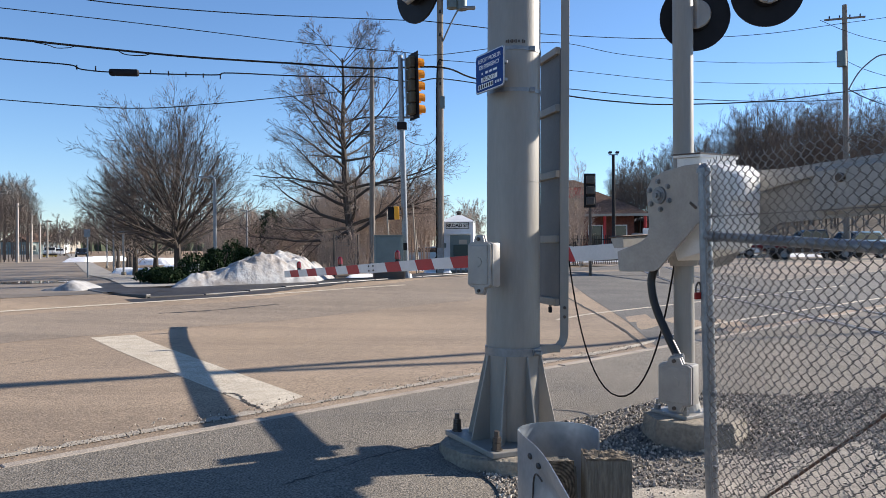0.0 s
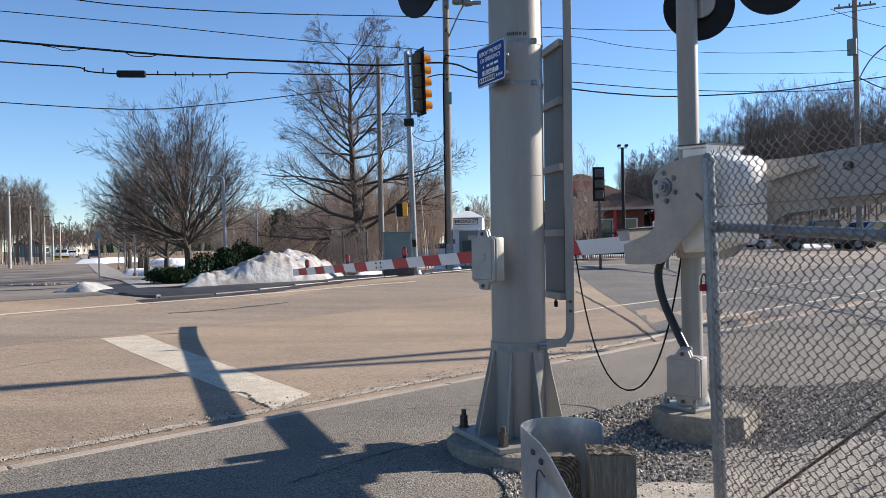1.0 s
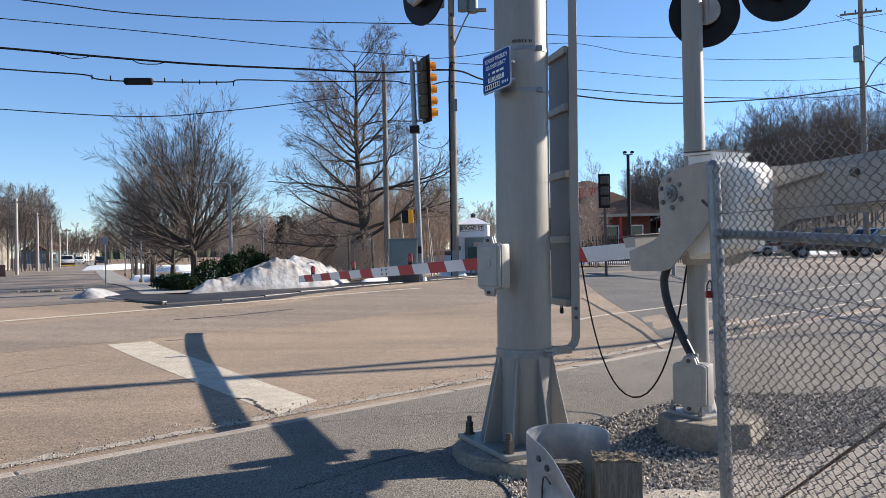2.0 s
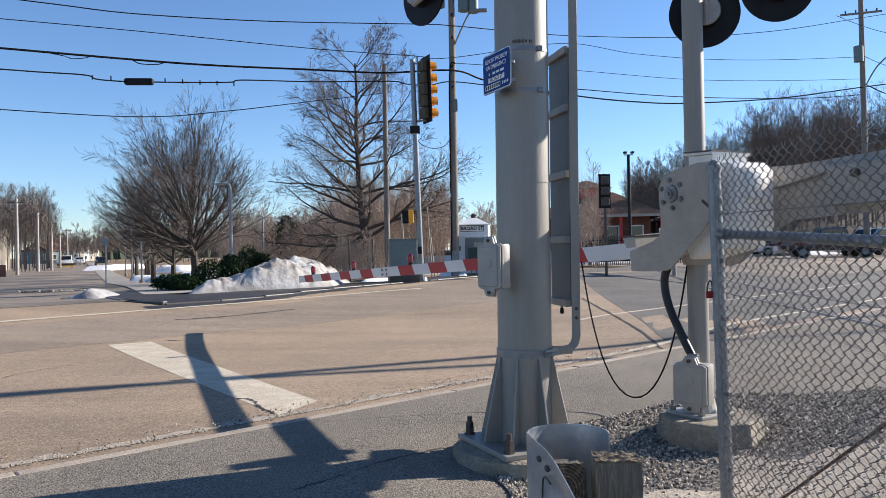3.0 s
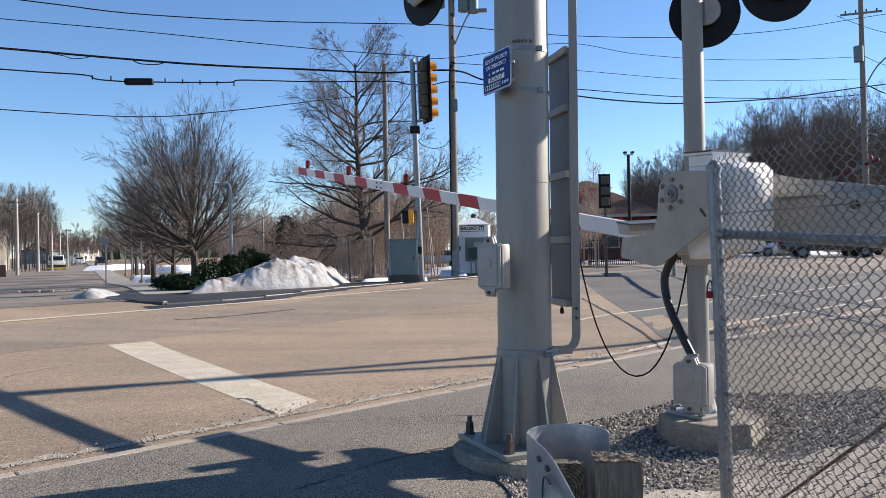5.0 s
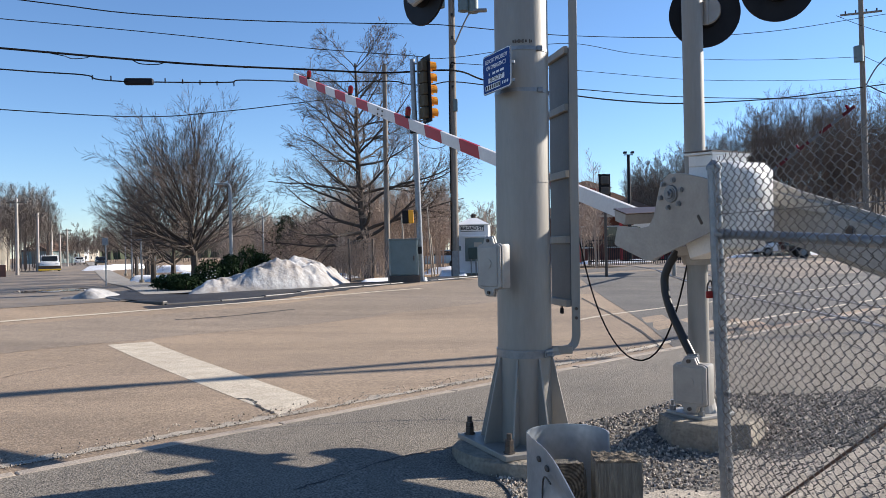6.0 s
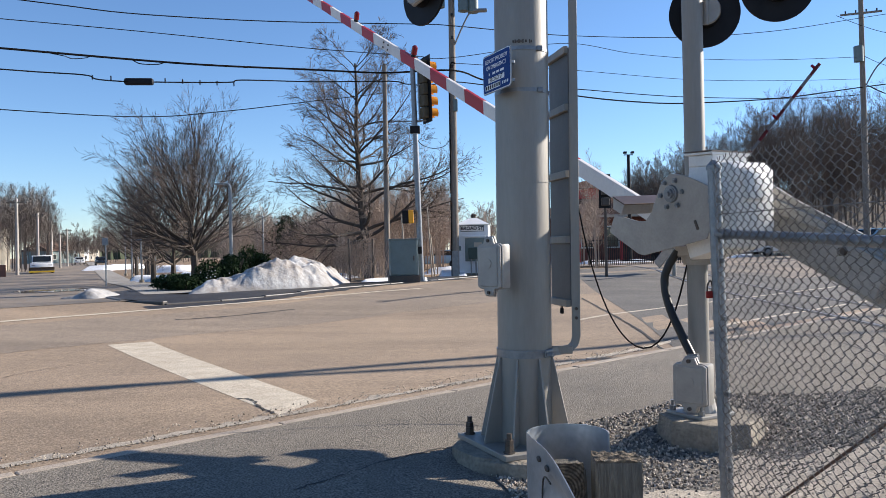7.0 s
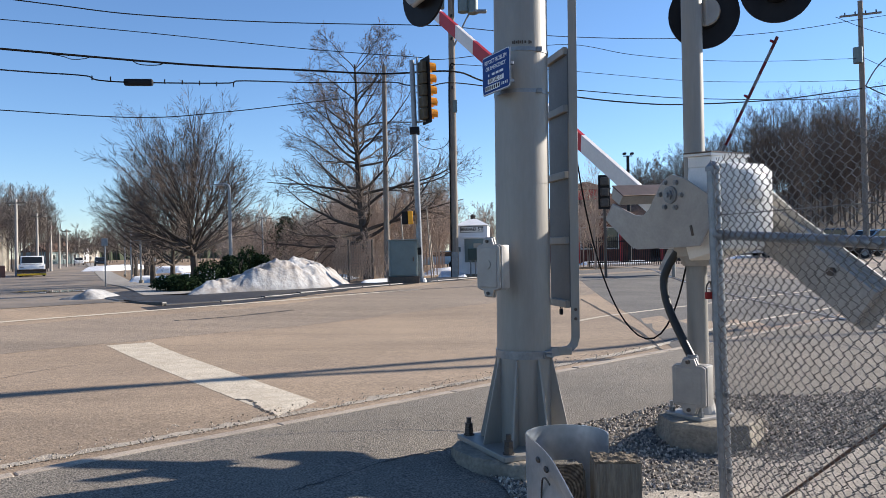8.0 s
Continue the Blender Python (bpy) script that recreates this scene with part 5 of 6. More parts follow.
up = utility_pole(0.42, 26.8, 11.2, 0.145, "tall weathered utility pole with transformers and a street light", 0.3)
for dx, dz in ((-0.42, 9.9), (0.42, 9.75), (0.75, 9.7)):
    bm = bmesh.new()
    cyl(bm, (dx, -0.1, dz - 0.42), (dx, -0.1, dz + 0.42), 0.19, 0.19, 18)
    cyl(bm, (dx, -0.1, dz + 0.42), (dx, -0.1, dz + 0.50), 0.17, 0.08, 18)
    part("transformer", bm, M_CAB, up, "grey cylindrical transformer", smooth=True)
bm = bmesh.new()
tube(bm, curve_pts([(0.1, -0.05, 8.2), (0.35, -0.1, 8.75), (0.62, -0.15, 9.25), (0.78, -0.18, 9.3)], 5), 0.03, 8)
part("lamp_bracket", bm, M_GALV, up)
bm = bmesh.new()
box(bm, (0.98, -0.2, 9.32), (0.50, 0.2, 0.11), 0.04)
part("street_lamp_head", bm, M_GALV, up, smooth=True)
bm = bmesh.new()
box(bm, (0.08, -0.16, 6.05), (0.16, 0.12, 0.42), 0.01)
part("meter_box", bm, M_CAB, up)
bm = bmesh.new()
tube(bm, curve_pts([(-0.12, -0.13, 0.0), (-0.12, -0.13, 4.0), (-0.1, -0.13, 7.2), (0.1, -0.2, 7.5)], 6), 0.025, 8)
part("riser_cable", bm, M_RUBBER, up)
bm = bmesh.new()
box(bm, (0, -0.17, 0.5), (0.22, 0.02, 1.0), 0.003)
part("riser_guard", bm, M_GALV, up)
for z in (9.2, 8.4, 7.4, 6.7):
    bm = bmesh.new()
    cyl(bm, (0, -0.14, z), (0, -0.24, z), 0.05, 0.04, 10)
    part("insulator", bm, M_CONDUIT, up)
bp = utility_pole(-2.03, 28.0, 7.85, 0.11, "brown wooden pole standing beside the oak", 0.2)
rp = utility_pole(24.9, 45.0, 15.2, 0.19, "weathered utility pole beyond the fence", -0.4)
cross_arm(rp, 14.4, 2.2, -18)
bm = bmesh.new()
cyl(bm, (-0.35, -0.25, 11.5), (-0.35, -0.25, 12.4), 0.26, 0.26, 16)
part("transformer", bm, M_CAB, rp, "grey cylindrical transformer", smooth=True)
bm = bmesh.new()
tube(bm, curve_pts([(0.15, -0.1, 10.2), (0.7, -0.3, 11.2), (1.6, -0.5, 12.0), (2.2, -0.6, 12.1)], 5), 0.04, 8)
part("lamp_bracket", bm, M_GALV, rp)
bm = bmesh.new()
box(bm, (2.5, -0.65, 12.1), (0.7, 0.25, 0.13), 0.04)
part("street_lamp_head", bm, M_GALV, rp)
for x, d, top, base, w in ((30, 70, 352, 484, 2.6), (67, 85, 378, 480, 2.0), (91, 90, 392, 477, 2.0), (119, 125, 407, 472, 2.0), (106, 110, 413, 474, 2.0), (141, 160, 424, 470, 0)):
    X = d * (x - 784) / 1358
    h = 1.3 + (457 - top) / 1358 * d - gz(X, d)
    t = utility_pole(X, d, h + 0.1, 0.16, "distant utility pole with a cross-arm along the side road", 0.5)
    if w:
        cross_arm(t, h - 0.25, w, -20)


def cable(pts, r, label="black overhead utility cable", n=14):
    bm = bmesh.new()
    tube(bm, curve_pts(pts, n), r, 5)
    return tagged(part("overhead_cable", bm, M_RUBBER), label, "cable", "overhead cables")


cable([(-12.288, 20.000, 8.231), (-10.435, 21.000, 8.216), (-8.589, 22.000, 8.221), (-5.223, 24.000, 8.534), (-0.693, 26.400, 9.054), (0.536, 26.700, 9.057), (5.440, 33.000, 10.374), (12.138, 38.000, 11.542), (18.681, 42.000, 12.881), (24.658, 44.800, 14.280), (30.567, 48.000, 15.757)], 0.017)
cable([(-12.301, 20.000, 7.642), (-8.681, 22.000, 7.737), (-4.267, 24.500, 7.814), (-0.897, 26.000, 7.868), (0.513, 26.700, 7.956), (5.433, 33.000, 10.034), (9.098, 36.000, 10.284), (13.235, 38.000, 10.427), (18.203, 41.000, 11.036), (24.610, 44.800, 12.004)], 0.013)
cable([(-12.317, 20.000, 6.876), (-8.698, 22.000, 6.911), (-6.726, 23.000, 6.947), (-4.281, 24.500, 7.128), (-1.904, 26.000, 7.315), (0.504, 26.700, 7.504), (1.969, 29.000, 7.582), (5.920, 33.000, 7.763), (8.799, 35.000, 7.844), (12.049, 37.500, 8.174), (18.160, 41.000, 8.983), (24.573, 44.800, 10.223), (30.474, 48.000, 11.304)], 0.032)
cable([(-10.618, 21.000, 6.874), (-10.279, 21.000, 6.805), (-10.129, 21.200, 6.775), (-9.831, 21.300, 6.809), (-9.642, 21.300, 6.868)], 0.012)
cable([(-8.827, 22.000, 6.946), (-8.610, 22.100, 6.820), (-8.162, 22.300, 6.842), (-7.966, 22.400, 6.945)], 0.015)
cable([(-12.328, 20.000, 6.317), (-11.092, 21.000, 6.389), (-9.934, 21.500, 6.386), (-9.585, 21.600, 6.274), (-8.630, 22.000, 6.277), (-6.398, 23.000, 6.432), (-5.940, 23.200, 6.534), (-3.945, 24.600, 6.746), (-1.642, 25.400, 6.891), (-1.087, 25.500, 6.807), (-0.343, 26.000, 6.861), (0.495, 26.700, 7.111), (2.604, 29.000, 7.333), (5.920, 33.000, 7.763)], 0.020)
cable([(-12.351, 20.000, 5.256), (-8.732, 22.000, 5.275), (-6.556, 23.500, 5.661), (-4.391, 25.000, 6.180), (-3.148, 27.000, 6.716), (-2.199, 29.800, 7.404)], 0.014)
cable([(0.509, 26.700, 7.760), (2.712, 30.000, 8.381), (6.073, 34.000, 9.087), (12.700, 39.000, 9.652), (18.623, 42.000, 10.129), (24.583, 44.800, 10.718)], 0.012)
cable([(5.927, 33.000, 8.055), (12.055, 37.500, 8.478), (19.840, 42.000, 9.144), (24.564, 44.800, 9.794)], 0.02)
cable([(22.827, 44.000, 14.207), (24.649, 44.800, 13.851), (26.824, 46.000, 13.715), (30.526, 48.000, 13.778)], 0.016)
cable([(24.842, 44.800, 12.032), (26.783, 46.000, 11.751), (30.478, 48.000, 11.480)], 0.016)
cable([(24.906, 44.800, 10.381), (26.747, 46.000, 10.057), (30.437, 48.000, 9.537)], 0.03)
cable([(-0.752, 23.800, 4.734), (-0.580, 24.500, 4.633), (-0.230, 25.500, 4.648), (0.112, 26.200, 4.810), (0.315, 26.700, 5.089)], 0.012)
# two service cables that pass over the verge and shade the road
for pts, r in (([(-20, 0.6), (4, 11.0), (11.46, 14.18), (13.51, 15.08), (16.0, 16.22), (32, 23.2), (70, 39.5)], 0.105), ([(-20, 1.4), (4, 11.3), (11.46, 14.34), (13.6, 15.02), (16.0, 15.68), (32, 19.6), (70, 29.0)], 0.085)):
    cable([(x, y, 8.0) for x, y in pts], r, "thick bundled overhead cable")
# splice case and clips on the cable
sc = (-8.614, 22.000, 6.277)
sp = thing("splice_case", pose(*sc, 0, 0, 6), "black splice case hanging on the overhead cable", "splice case")
bm = bmesh.new()
box(bm, (0, 0, 0), (0.80, 0.19, 0.19), 0.05)
part("case", bm, M_BLACK, sp, smooth=True)
for k in range(9):
    x = 175 + 28 * k
    if 215 < x < 275:
        continue
    bm = bmesh.new()
    cyl(bm, (0, 0, -0.02), (0, 0, 0.11), 0.018, 0.018, 6)
    cl = part("cable_clip", bm, M_RUBBER)
    cl.location = Vector((-8.614, 22.000, 6.277)) + Vector(((x - 246) * 0.0163, (x - 246) * 0.0055, 0.02))
    tagged(cl, "small cable clip on the overhead line", "cable clip", "cable clips")


# ---- traffic signal ----
def traffic_signal():
    b = Vector((-0.68, 23.45))
    t = thing("traffic_signal", pose(b.x, b.y, gz(*b), 0, -1.2, 0), "five-section traffic signal with yellow visors on a steel pole", "traffic signal")
    bm = bmesh.new()
    cyl(bm, (0, 0, 0), (0, 0, 6.78), 0.095, 0.075, 16)
    part("pole", bm, M_GALV, t, smooth=True)
    bm = bmesh.new()
    cyl(bm, (0, 0, 0), (0, 0, 0.12), 0.20, 0.17, 16)
    part("base", bm, M_GALV, t)
    bm = bmesh.new()
    box(bm, (0, 0, 4.63), (0.30, 0.26, 0.22), 0.02)
    part("bracket_box", bm, M_BLACK, t)
    bm = bmesh.new()
    cyl(bm, (0.16, -0.05, 4.85), (0.16, -0.05, 6.85), 0.028, seg=8)
    for z in (4.9, 6.65):
        cyl(bm, (0, 0, z), (0.35, -0.05, z), 0.025, seg=8)
    part("mounting_tube", bm, M_GALV, t)
    h = Matrix.Translation((0.40, -0.1, -0.28)) @ Matrix.Rotation(radians(116), 4, "Z")
    bm = bmesh.new()
    box(bm, (0, 0, 6.10), (0.66, 0.012, 2.02), 0.004, h)
    part("backplate", bm, M_BLACK, t, "black backplate")
    for k in range(5):
        z = 6.10 + 0.71 - 0.355 * k
        bm = bmesh.new()
        box(bm, (0, 0.10, z), (0.33, 0.17, 0.34), 0.03, h)
        part("section_housing", bm, M_SIGBACK, t)
        bm = bmesh.new()
        seg = []
        for i in range(15):
            a = radians(-42 + 264 * i / 14)
            seg.append(((0.168 * math.cos(a), -0.006, z + 0.168 * math.sin(a)), (0.160 * math.cos(a), -0.30, z + 0.160 * math.sin(a) - 0.01)))
        rows2 = [(bm.verts.new(h @ Vector(p)), bm.verts.new(h @ Vector(q))) for p, q in seg]
        for a, c in zip(rows2, rows2[1:]):
            bm.faces.new((a[0], c[0], c[1], a[1]))
        bmesh.ops.solidify(bm, geom=bm.faces[:], thickness=0.006)
        part("visor", bm, M_YEL, t, "yellow visor", smooth=True)
        bm = bmesh.new()
        cyl(bm, h @ Vector((0, -0.008, z)), h @ Vector((0, -0.02, z)), 0.145, 0.14, 20)
        part("lens", bm, M_BLACK, t)
    # pedestrian head lower on the pole
    bm = bmesh.new()
    box(bm, (-0.40, -0.02, 1.98), (0.20, 0.24, 0.40), 0.03)
    part("pedestrian_head", bm, M_BLACK, t)
    bm = bmesh.new()
    box(bm, (-0.23, -0.06, 1.98), (0.15, 0.26, 0.40), 0.02)
    part("pedestrian_hood", bm, M_YEL, t)
    bm = bmesh.new()
    cyl(bm, (-0.3, 0, 1.98), (0, 0, 1.98), 0.025, seg=8)
    part("head_arm", bm, M_GALV, t)
    bm = bmesh.new()
    box(bm, (0.0, -0.12, 0.95), (0.12, 0.1, 0.22), 0.01)
    part("push_button", bm, M_BLACK, t)


traffic_signal()
b = Vector((-1.19, 22.94))
cab = thing("control_cabinet", pose(b.x, b.y, gz(*b), 0, 0, 8), "grey steel traffic control cabinet beside the signal", "cabinet")
bm = bmesh.new()
box(bm, (0, 0, 0.74), (0.82, 0.6, 1.06), 0.012)
part("body", bm, M_CAB, cab)
bm = bmesh.new()
box(bm, (0, -0.31, 0.74), (0.74, 0.02, 0.98), 0.006)
part("door", bm, M_CAB, cab)
bm = bmesh.new()
box(bm, (0, 0, 1.285), (0.88, 0.66, 0.035), 0.008)
part("top", bm, M_CAB, cab)
bm = bmesh.new()
box(bm, (0, 0, 0.06), (0.9, 0.7, 0.30), 0.01)
part("plinth", bm, M_DARKST, cab)
bm = bmesh.new()
box(bm, (0.28, -0.33, 0.72), (0.03, 0.03, 0.14), 0.004)
part("handle", bm, M_DARKST, cab)
for x0, x1, d, h in ((717, 722, 24.6, 2.2), (764, 768, 29, 2.6), (768, 771, 30, 1.6)):
    p = Vector((-1.29, 26.86)) if x0 < 730 else Vector((29 * (x0 - 784) / 1358, d))
    st = bmesh.new()
    cyl(st, (0, 0, -0.1), (-0.14, 0, h), 0.03, 0.02, 8)
    o = part("marker_stake", st, M_SIDING)
    o.location = (p.x, p.y, gz(*p))
    tagged(o, "thin pale wooden marker stake", "stake", "marker stakes")


# ---- relay bungalow ----
def bungalow():
    p = Vector((1.05, 27.2))
    t = thing("relay_bungalow", pose(p.x, p.y, gz(*p) - 0.02, 0, 0, -6), "white steel railway relay bungalow with a hipped cap", "hut")
    bm = bmesh.new()
    box(bm, (0, 0.9, 0.98), (1.12, 1.9, 1.72), 0.01)
    part("body", bm, M_HOUSEW, t)
    bm = bmesh.new()
    box(bm, (0, 0.9, 0.06), (1.2, 2.0, 0.12), 0.01)
    part("plinth", bm, M_CONC, t)
    bm = bmesh.new()
    v = [bm.verts.new(q) for q in ((-0.62, -0.12, 1.84), (0.62, -0.12, 1.84), (0.62, 1.92, 1.84), (-0.62, 1.92, 1.84), (-0.12, 0.75, 2.10), (0.12, 0.75, 2.10), (0.12, 1.0, 2.10), (-0.12, 1.0, 2.10))]
    for f in ((0, 1, 5, 4), (1, 2, 6, 5), (2, 3, 7, 6), (3, 0, 4, 7), (4, 5, 6, 7), (3, 2, 1, 0)):
        bm.faces.new([v[i] for i in f])
    part("roof", bm, M_HOUSEW, t)
    bm = bmesh.new()
    cyl(bm, (0, 0.88, 2.08), (0, 0.88, 2.20), 0.09, 0.09, 8)
    cyl(bm, (0, 0.88, 2.20), (0, 0.88, 2.27), 0.14, 0.03, 8)
    part("roof_vent", bm, M_DARKST, t)
    bm = bmesh.new()
    box(bm, (0, -0.06, 1.70), (0.78, 0.02, 0.18), 0.002)
    part("name_board", bm, M_WHITE, t)
    bm = bmesh.new()
    box(bm, (0, -0.054, 1.70), (0.82, 0.02, 0.22), 0.002)
    part("board_border", bm, M_BLACK, t)
    cu = bpy.data.curves.new("lettering", "FONT")
    cu.body, cu.size, cu.align_x, cu.align_y, cu.extrude, cu.offset = "BROAD ST", 0.165, "CENTER", "CENTER", 0.001, 0.005
    cu.materials.append(M_BLACK)
    o = link("lettering", cu, t)
    o.location, o.rotation_euler = (0, -0.076, 1.70), (math.pi / 2, 0, 0)
    bm = bmesh.new()
    box(bm, (0.10, -0.07, 0.95), (0.72, 0.05, 0.82), 0.005)
    part("door_recess", bm, M_CAB, t)
    bm = bmesh.new()
    box(bm, (0.14, -0.14, 0.82), (0.55, 0.14, 0.40), 0.01)
    part("meter_cabinet", bm, M_GREEN, t, "dark green metal cabinet")
    bm = bmesh.new()
    box(bm, (0.2, -0.11, 1.12), (0.28, 0.02, 0.16), 0.004)
    part("notice", bm, M_SIDING, t)
    bm = bmesh.new()
    box(bm, (0.05, -0.10, 1.42), (0.84, 0.10, 0.05), 0.004)
    part("canopy", bm, M_HOUSEW, t)
    for x in (-0.05, 0.12, 0.30):
        bm = bmesh.new()
        cyl(bm, (x, -0.14, 0.02), (x, -0.14, 0.62), 0.025, seg=8)
        part("conduit", bm, M_GALV, t)
    bm = bmesh.new()
    box(bm, (-0.46, -0.08, 1.0), (0.12, 0.06, 0.16), 0.005)
    part("switch_box", bm, M_CAB, t)


bungalow()


# ---- street lamp, white posts, floodlight, back of a signal ----
def park_lamp():
    p = Vector((-7.45, 27.0))
    t = thing("street_lamp", pose(p.x, p.y, gz(*p)), "slim grey street lamp with a short flat arm", "street lamp")
    bm = bmesh.new()
    cyl(bm, (0, 0, 0), (0, 0, 3.35), 0.07, 0.055, 12)
    part("pole", bm, M_GALV, t, smooth=True)
    bm = bmesh.new()
    tube(bm, curve_pts([(0, 0, 3.33), (-0.03, 0, 3.44), (-0.12, 0, 3.49), (-0.22, 0, 3.50)], 5), 0.045, 8)
    part("arm", bm, M_GALV, t)
    bm = bmesh.new()
    box(bm, (-0.40, 0, 3.50), (0.42, 0.18, 0.055), 0.02)
    part("lamp_head", bm, M_GALV, t)
    bm = bmesh.new()
    cyl(bm, (0, 0, 0), (0, 0, 0.25), 0.13, 0.12, 12)
    part("base", bm, M_CONC, t)


park_lamp()
for px, top, base, d in ((222, 405, 487, 60), (233, 397, 497, 46), (244, 375, 470, 66), (250, 432, 508, 38), (275, 438, 470, 60), (466, 345, 452, 44), (455, 368, 450, 52)):
    X = d * (px - 784) / 1358
    bm = bmesh.new()
    h = (base - top) / 1358 * d
    cyl(bm, (0, 0, -0.05), (0, 0, h), 0.05, 0.045, 10)
    t = thing("white_post", pose(X, d, gz(X, d)), "slender pale metal lamp post beside the walkway", "post", "pale posts")
    part("pole", bm, M_GALV, t)
    bm = bmesh.new()
    cyl(bm, (0, 0, 0), (0, 0, 0.18), 0.12, 0.11, 10)
    part("base", bm, M_CONC, t)
    bm = bmesh.new()
    box(bm, (-0.12, 0, h + 0.02), (0.34, 0.12, 0.05), 0.01)
    part("head", bm, M_GALV, t)
for px, d, h, c in ((187, 30, 1.9, 0),):
    X = d * (px - 784) / 1358
    t = thing("sign_post", pose(X, d, gz(X, d)), "thin steel post with a small sign plate turned away", "sign")
    bm = bmesh.new()
    cyl(bm, (0, 0, 0), (0, 0, h), 0.03, seg=8)
    part("post", bm, M_GALV, t)
    bm = bmesh.new()
    box(bm, (0, -0.03, h - 0.15), (0.24, 0.01, 0.30), 0.003)
    part("plate", bm, M_GALV, t)

fp = thing("floodlight_pole", pose(12.2, 50, gz(12.2, 50)), "dark steel floodlight pole at the station", "floodlight pole")
bm = bmesh.new()
cyl(bm, (0, 0, 0), (0, 0, 7.0), 0.13, 0.10, 12)
part("pole", bm, M_BLACK, fp)
bm = bmesh.new()
box(bm, (0, 0, 7.0), (0.6, 0.06, 0.06), 0.01)
part("cross_bar", bm, M_BLACK, fp)
for s, rz in ((-1, 15), (1, -25)):
    bm = bmesh.new()
    box(bm, (s * 0.24, -0.1, 7.14), (0.20, 0.30, 0.14), 0.03, pose(0, 0, 0, 0, 0, 0))
    part("lamp_head", bm, M_BLACK, fp)

sb = thing("railway_signal", pose(5.515, 26.0, gz(5.5, 26)), "dark three-section signal head seen from behind", "traffic signal")
bm = bmesh.new()
box(bm, (0, 0, 2.90), (0.40, 0.03, 1.16), 0.01)
part("backplate", bm, M_BLACK, sb)
for k in range(3):
    bm = bmesh.new()
    box(bm, (0, -0.08, 3.26 - 0.36 * k), (0.27, 0.14, 0.27), 0.03)
    part("section_housing", bm, mat("sooty_housing", (0.045, 0.04, 0.036), (0.08, 0.07, 0.06), 9, 0.6) if k == 0 else bpy.data.materials["sooty_housing"], sb)
bm = bmesh.new()
cyl(bm, (0.02, 0.06, 0), (0.02, 0.06, 2.45), 0.05, seg=10)
part("post", bm, M_DARKST, sb)


# ---- station and other buildings ----
def window(t, name, c, w, h, rz, pane=M_GLASS, frame_m=M_WHITE):
    m = Matrix.Translation(c) @ Matrix.Rotation(radians(rz), 4, "Z")
    bm = bmesh.new()
    box(bm, (0, 0, 0), (w + 0.16, 0.10, h + 0.16), 0.01, m)
    f = part(name, bm, frame_m, t)
    bm = bmesh.new()
    box(bm, (0, -0.055, 0), (w, 0.02, h), 0, m)
    part("pane", bm, pane, f)


def hip(bm, x0, x1, y0, y1, z0, z1, ridge):
    cx, cy = (x0 + x1) / 2, (y0 + y1) / 2
    v = [bm.verts.new(q) for q in ((x0, y0, z0), (x1, y0, z0), (x1, y1, z0), (x0, y1, z0), (cx - ridge, cy, z1), (cx + ridge, cy, z1))]
    for f in ((0, 1, 5, 4), (1, 2, 5), (2, 3, 4, 5), (3, 0, 4), (3, 2, 1, 0)):
        bm.faces.new([v[i] for i in f])
    return bm


def station():
    t = thing("station_building", pose(12.6, 62, gz(12.6, 62) + 0.1, 0, 0, -8) @ Matrix.Diagonal((1.25, 1.25, 1.22, 1)), "brick station building with brown hipped roofs and red trim", "building")
    bm = bmesh.new()
    box(bm, (0, 3, 1.5), (6.4, 7, 3.0), 0.02)
    part("wall", bm, M_BRICK, t)
    bm = bmesh.new()
    hip(bm, -4.2, 4.2, -1.6, 7.6, 2.95, 4.75, 1.2)
    part("roof", bm, M_ROOF, t)
    bm = bmesh.new()
    box(bm, (0, -1.62, 2.93), (8.4, 0.06, 0.16), 0)
    part("fascia", bm, M_SIDING, t)
    bm = bmesh.new()
    box(bm, (-0.6, 3, 4.55), (2.4, 2.4, 0.9), 0.01)
    part("clerestory", bm, M_REDTRIM, t, "red clerestory band")
    bm = bmesh.new()
    hip(bm, -2.2, 1.0, 1.4, 4.6, 4.98, 5.6, 0.2)
    part("upper_roof", bm, M_ROOF, t)
    for x in (-2.2, -0.7, 0.8, 2.3):
        window(t, "window", (x, -0.52, 1.6), 0.8, 1.3, 0)
    for x in (-3.8, -1.3, 1.3, 3.8):
        bm = bmesh.new()
        cyl(bm, (x, -1.3, 0), (x, -1.3, 2.9), 0.10, seg=10)
        part("column", bm, M_REDTRIM, t)
    bm = bmesh.new()
    box(bm, (6.5, 4, 1.3), (5, 6, 2.6), 0.02)
    part("wing", bm, M_BRICK, t)
    bm = bmesh.new()
    hip(bm, 3.8, 9.4, 0.6, 7.4, 2.58, 3.6, 0.8)
    part("wing_roof", bm, M_ROOF, t)


station()


def house(x, y, w, d, h, rh, rz, wall, label, rows2=2, cols=3):
    t = thing("house", pose(x, y, gz(x, y) - 0.1, 0, 0, rz), label, "house")
    bm = bmesh.new()
    box(bm, (0, d / 2, h / 2), (w, d, h), 0.01)
    part("wall", bm, wall, t)
    bm = bmesh.new()
    prism(bm, [(-w / 2 - 0.3, h), (w / 2 + 0.3, h), (0, h + rh)], -0.3, d + 0.3)
    part("roof", bm, M_ROOF, t)
    for r in range(rows2):
        for c in range(cols):
            window(t, "window", (-w / 2 + w * (c + 0.5) / cols, -0.02, h * (r + 0.55) / rows2), 0.8, 1.2, 0)
            window(t, "window", (w / 2 + 0.02, d * (c + 0.5) / cols, h * (r + 0.55) / rows2), 0.8, 1.2, 90)
    return t


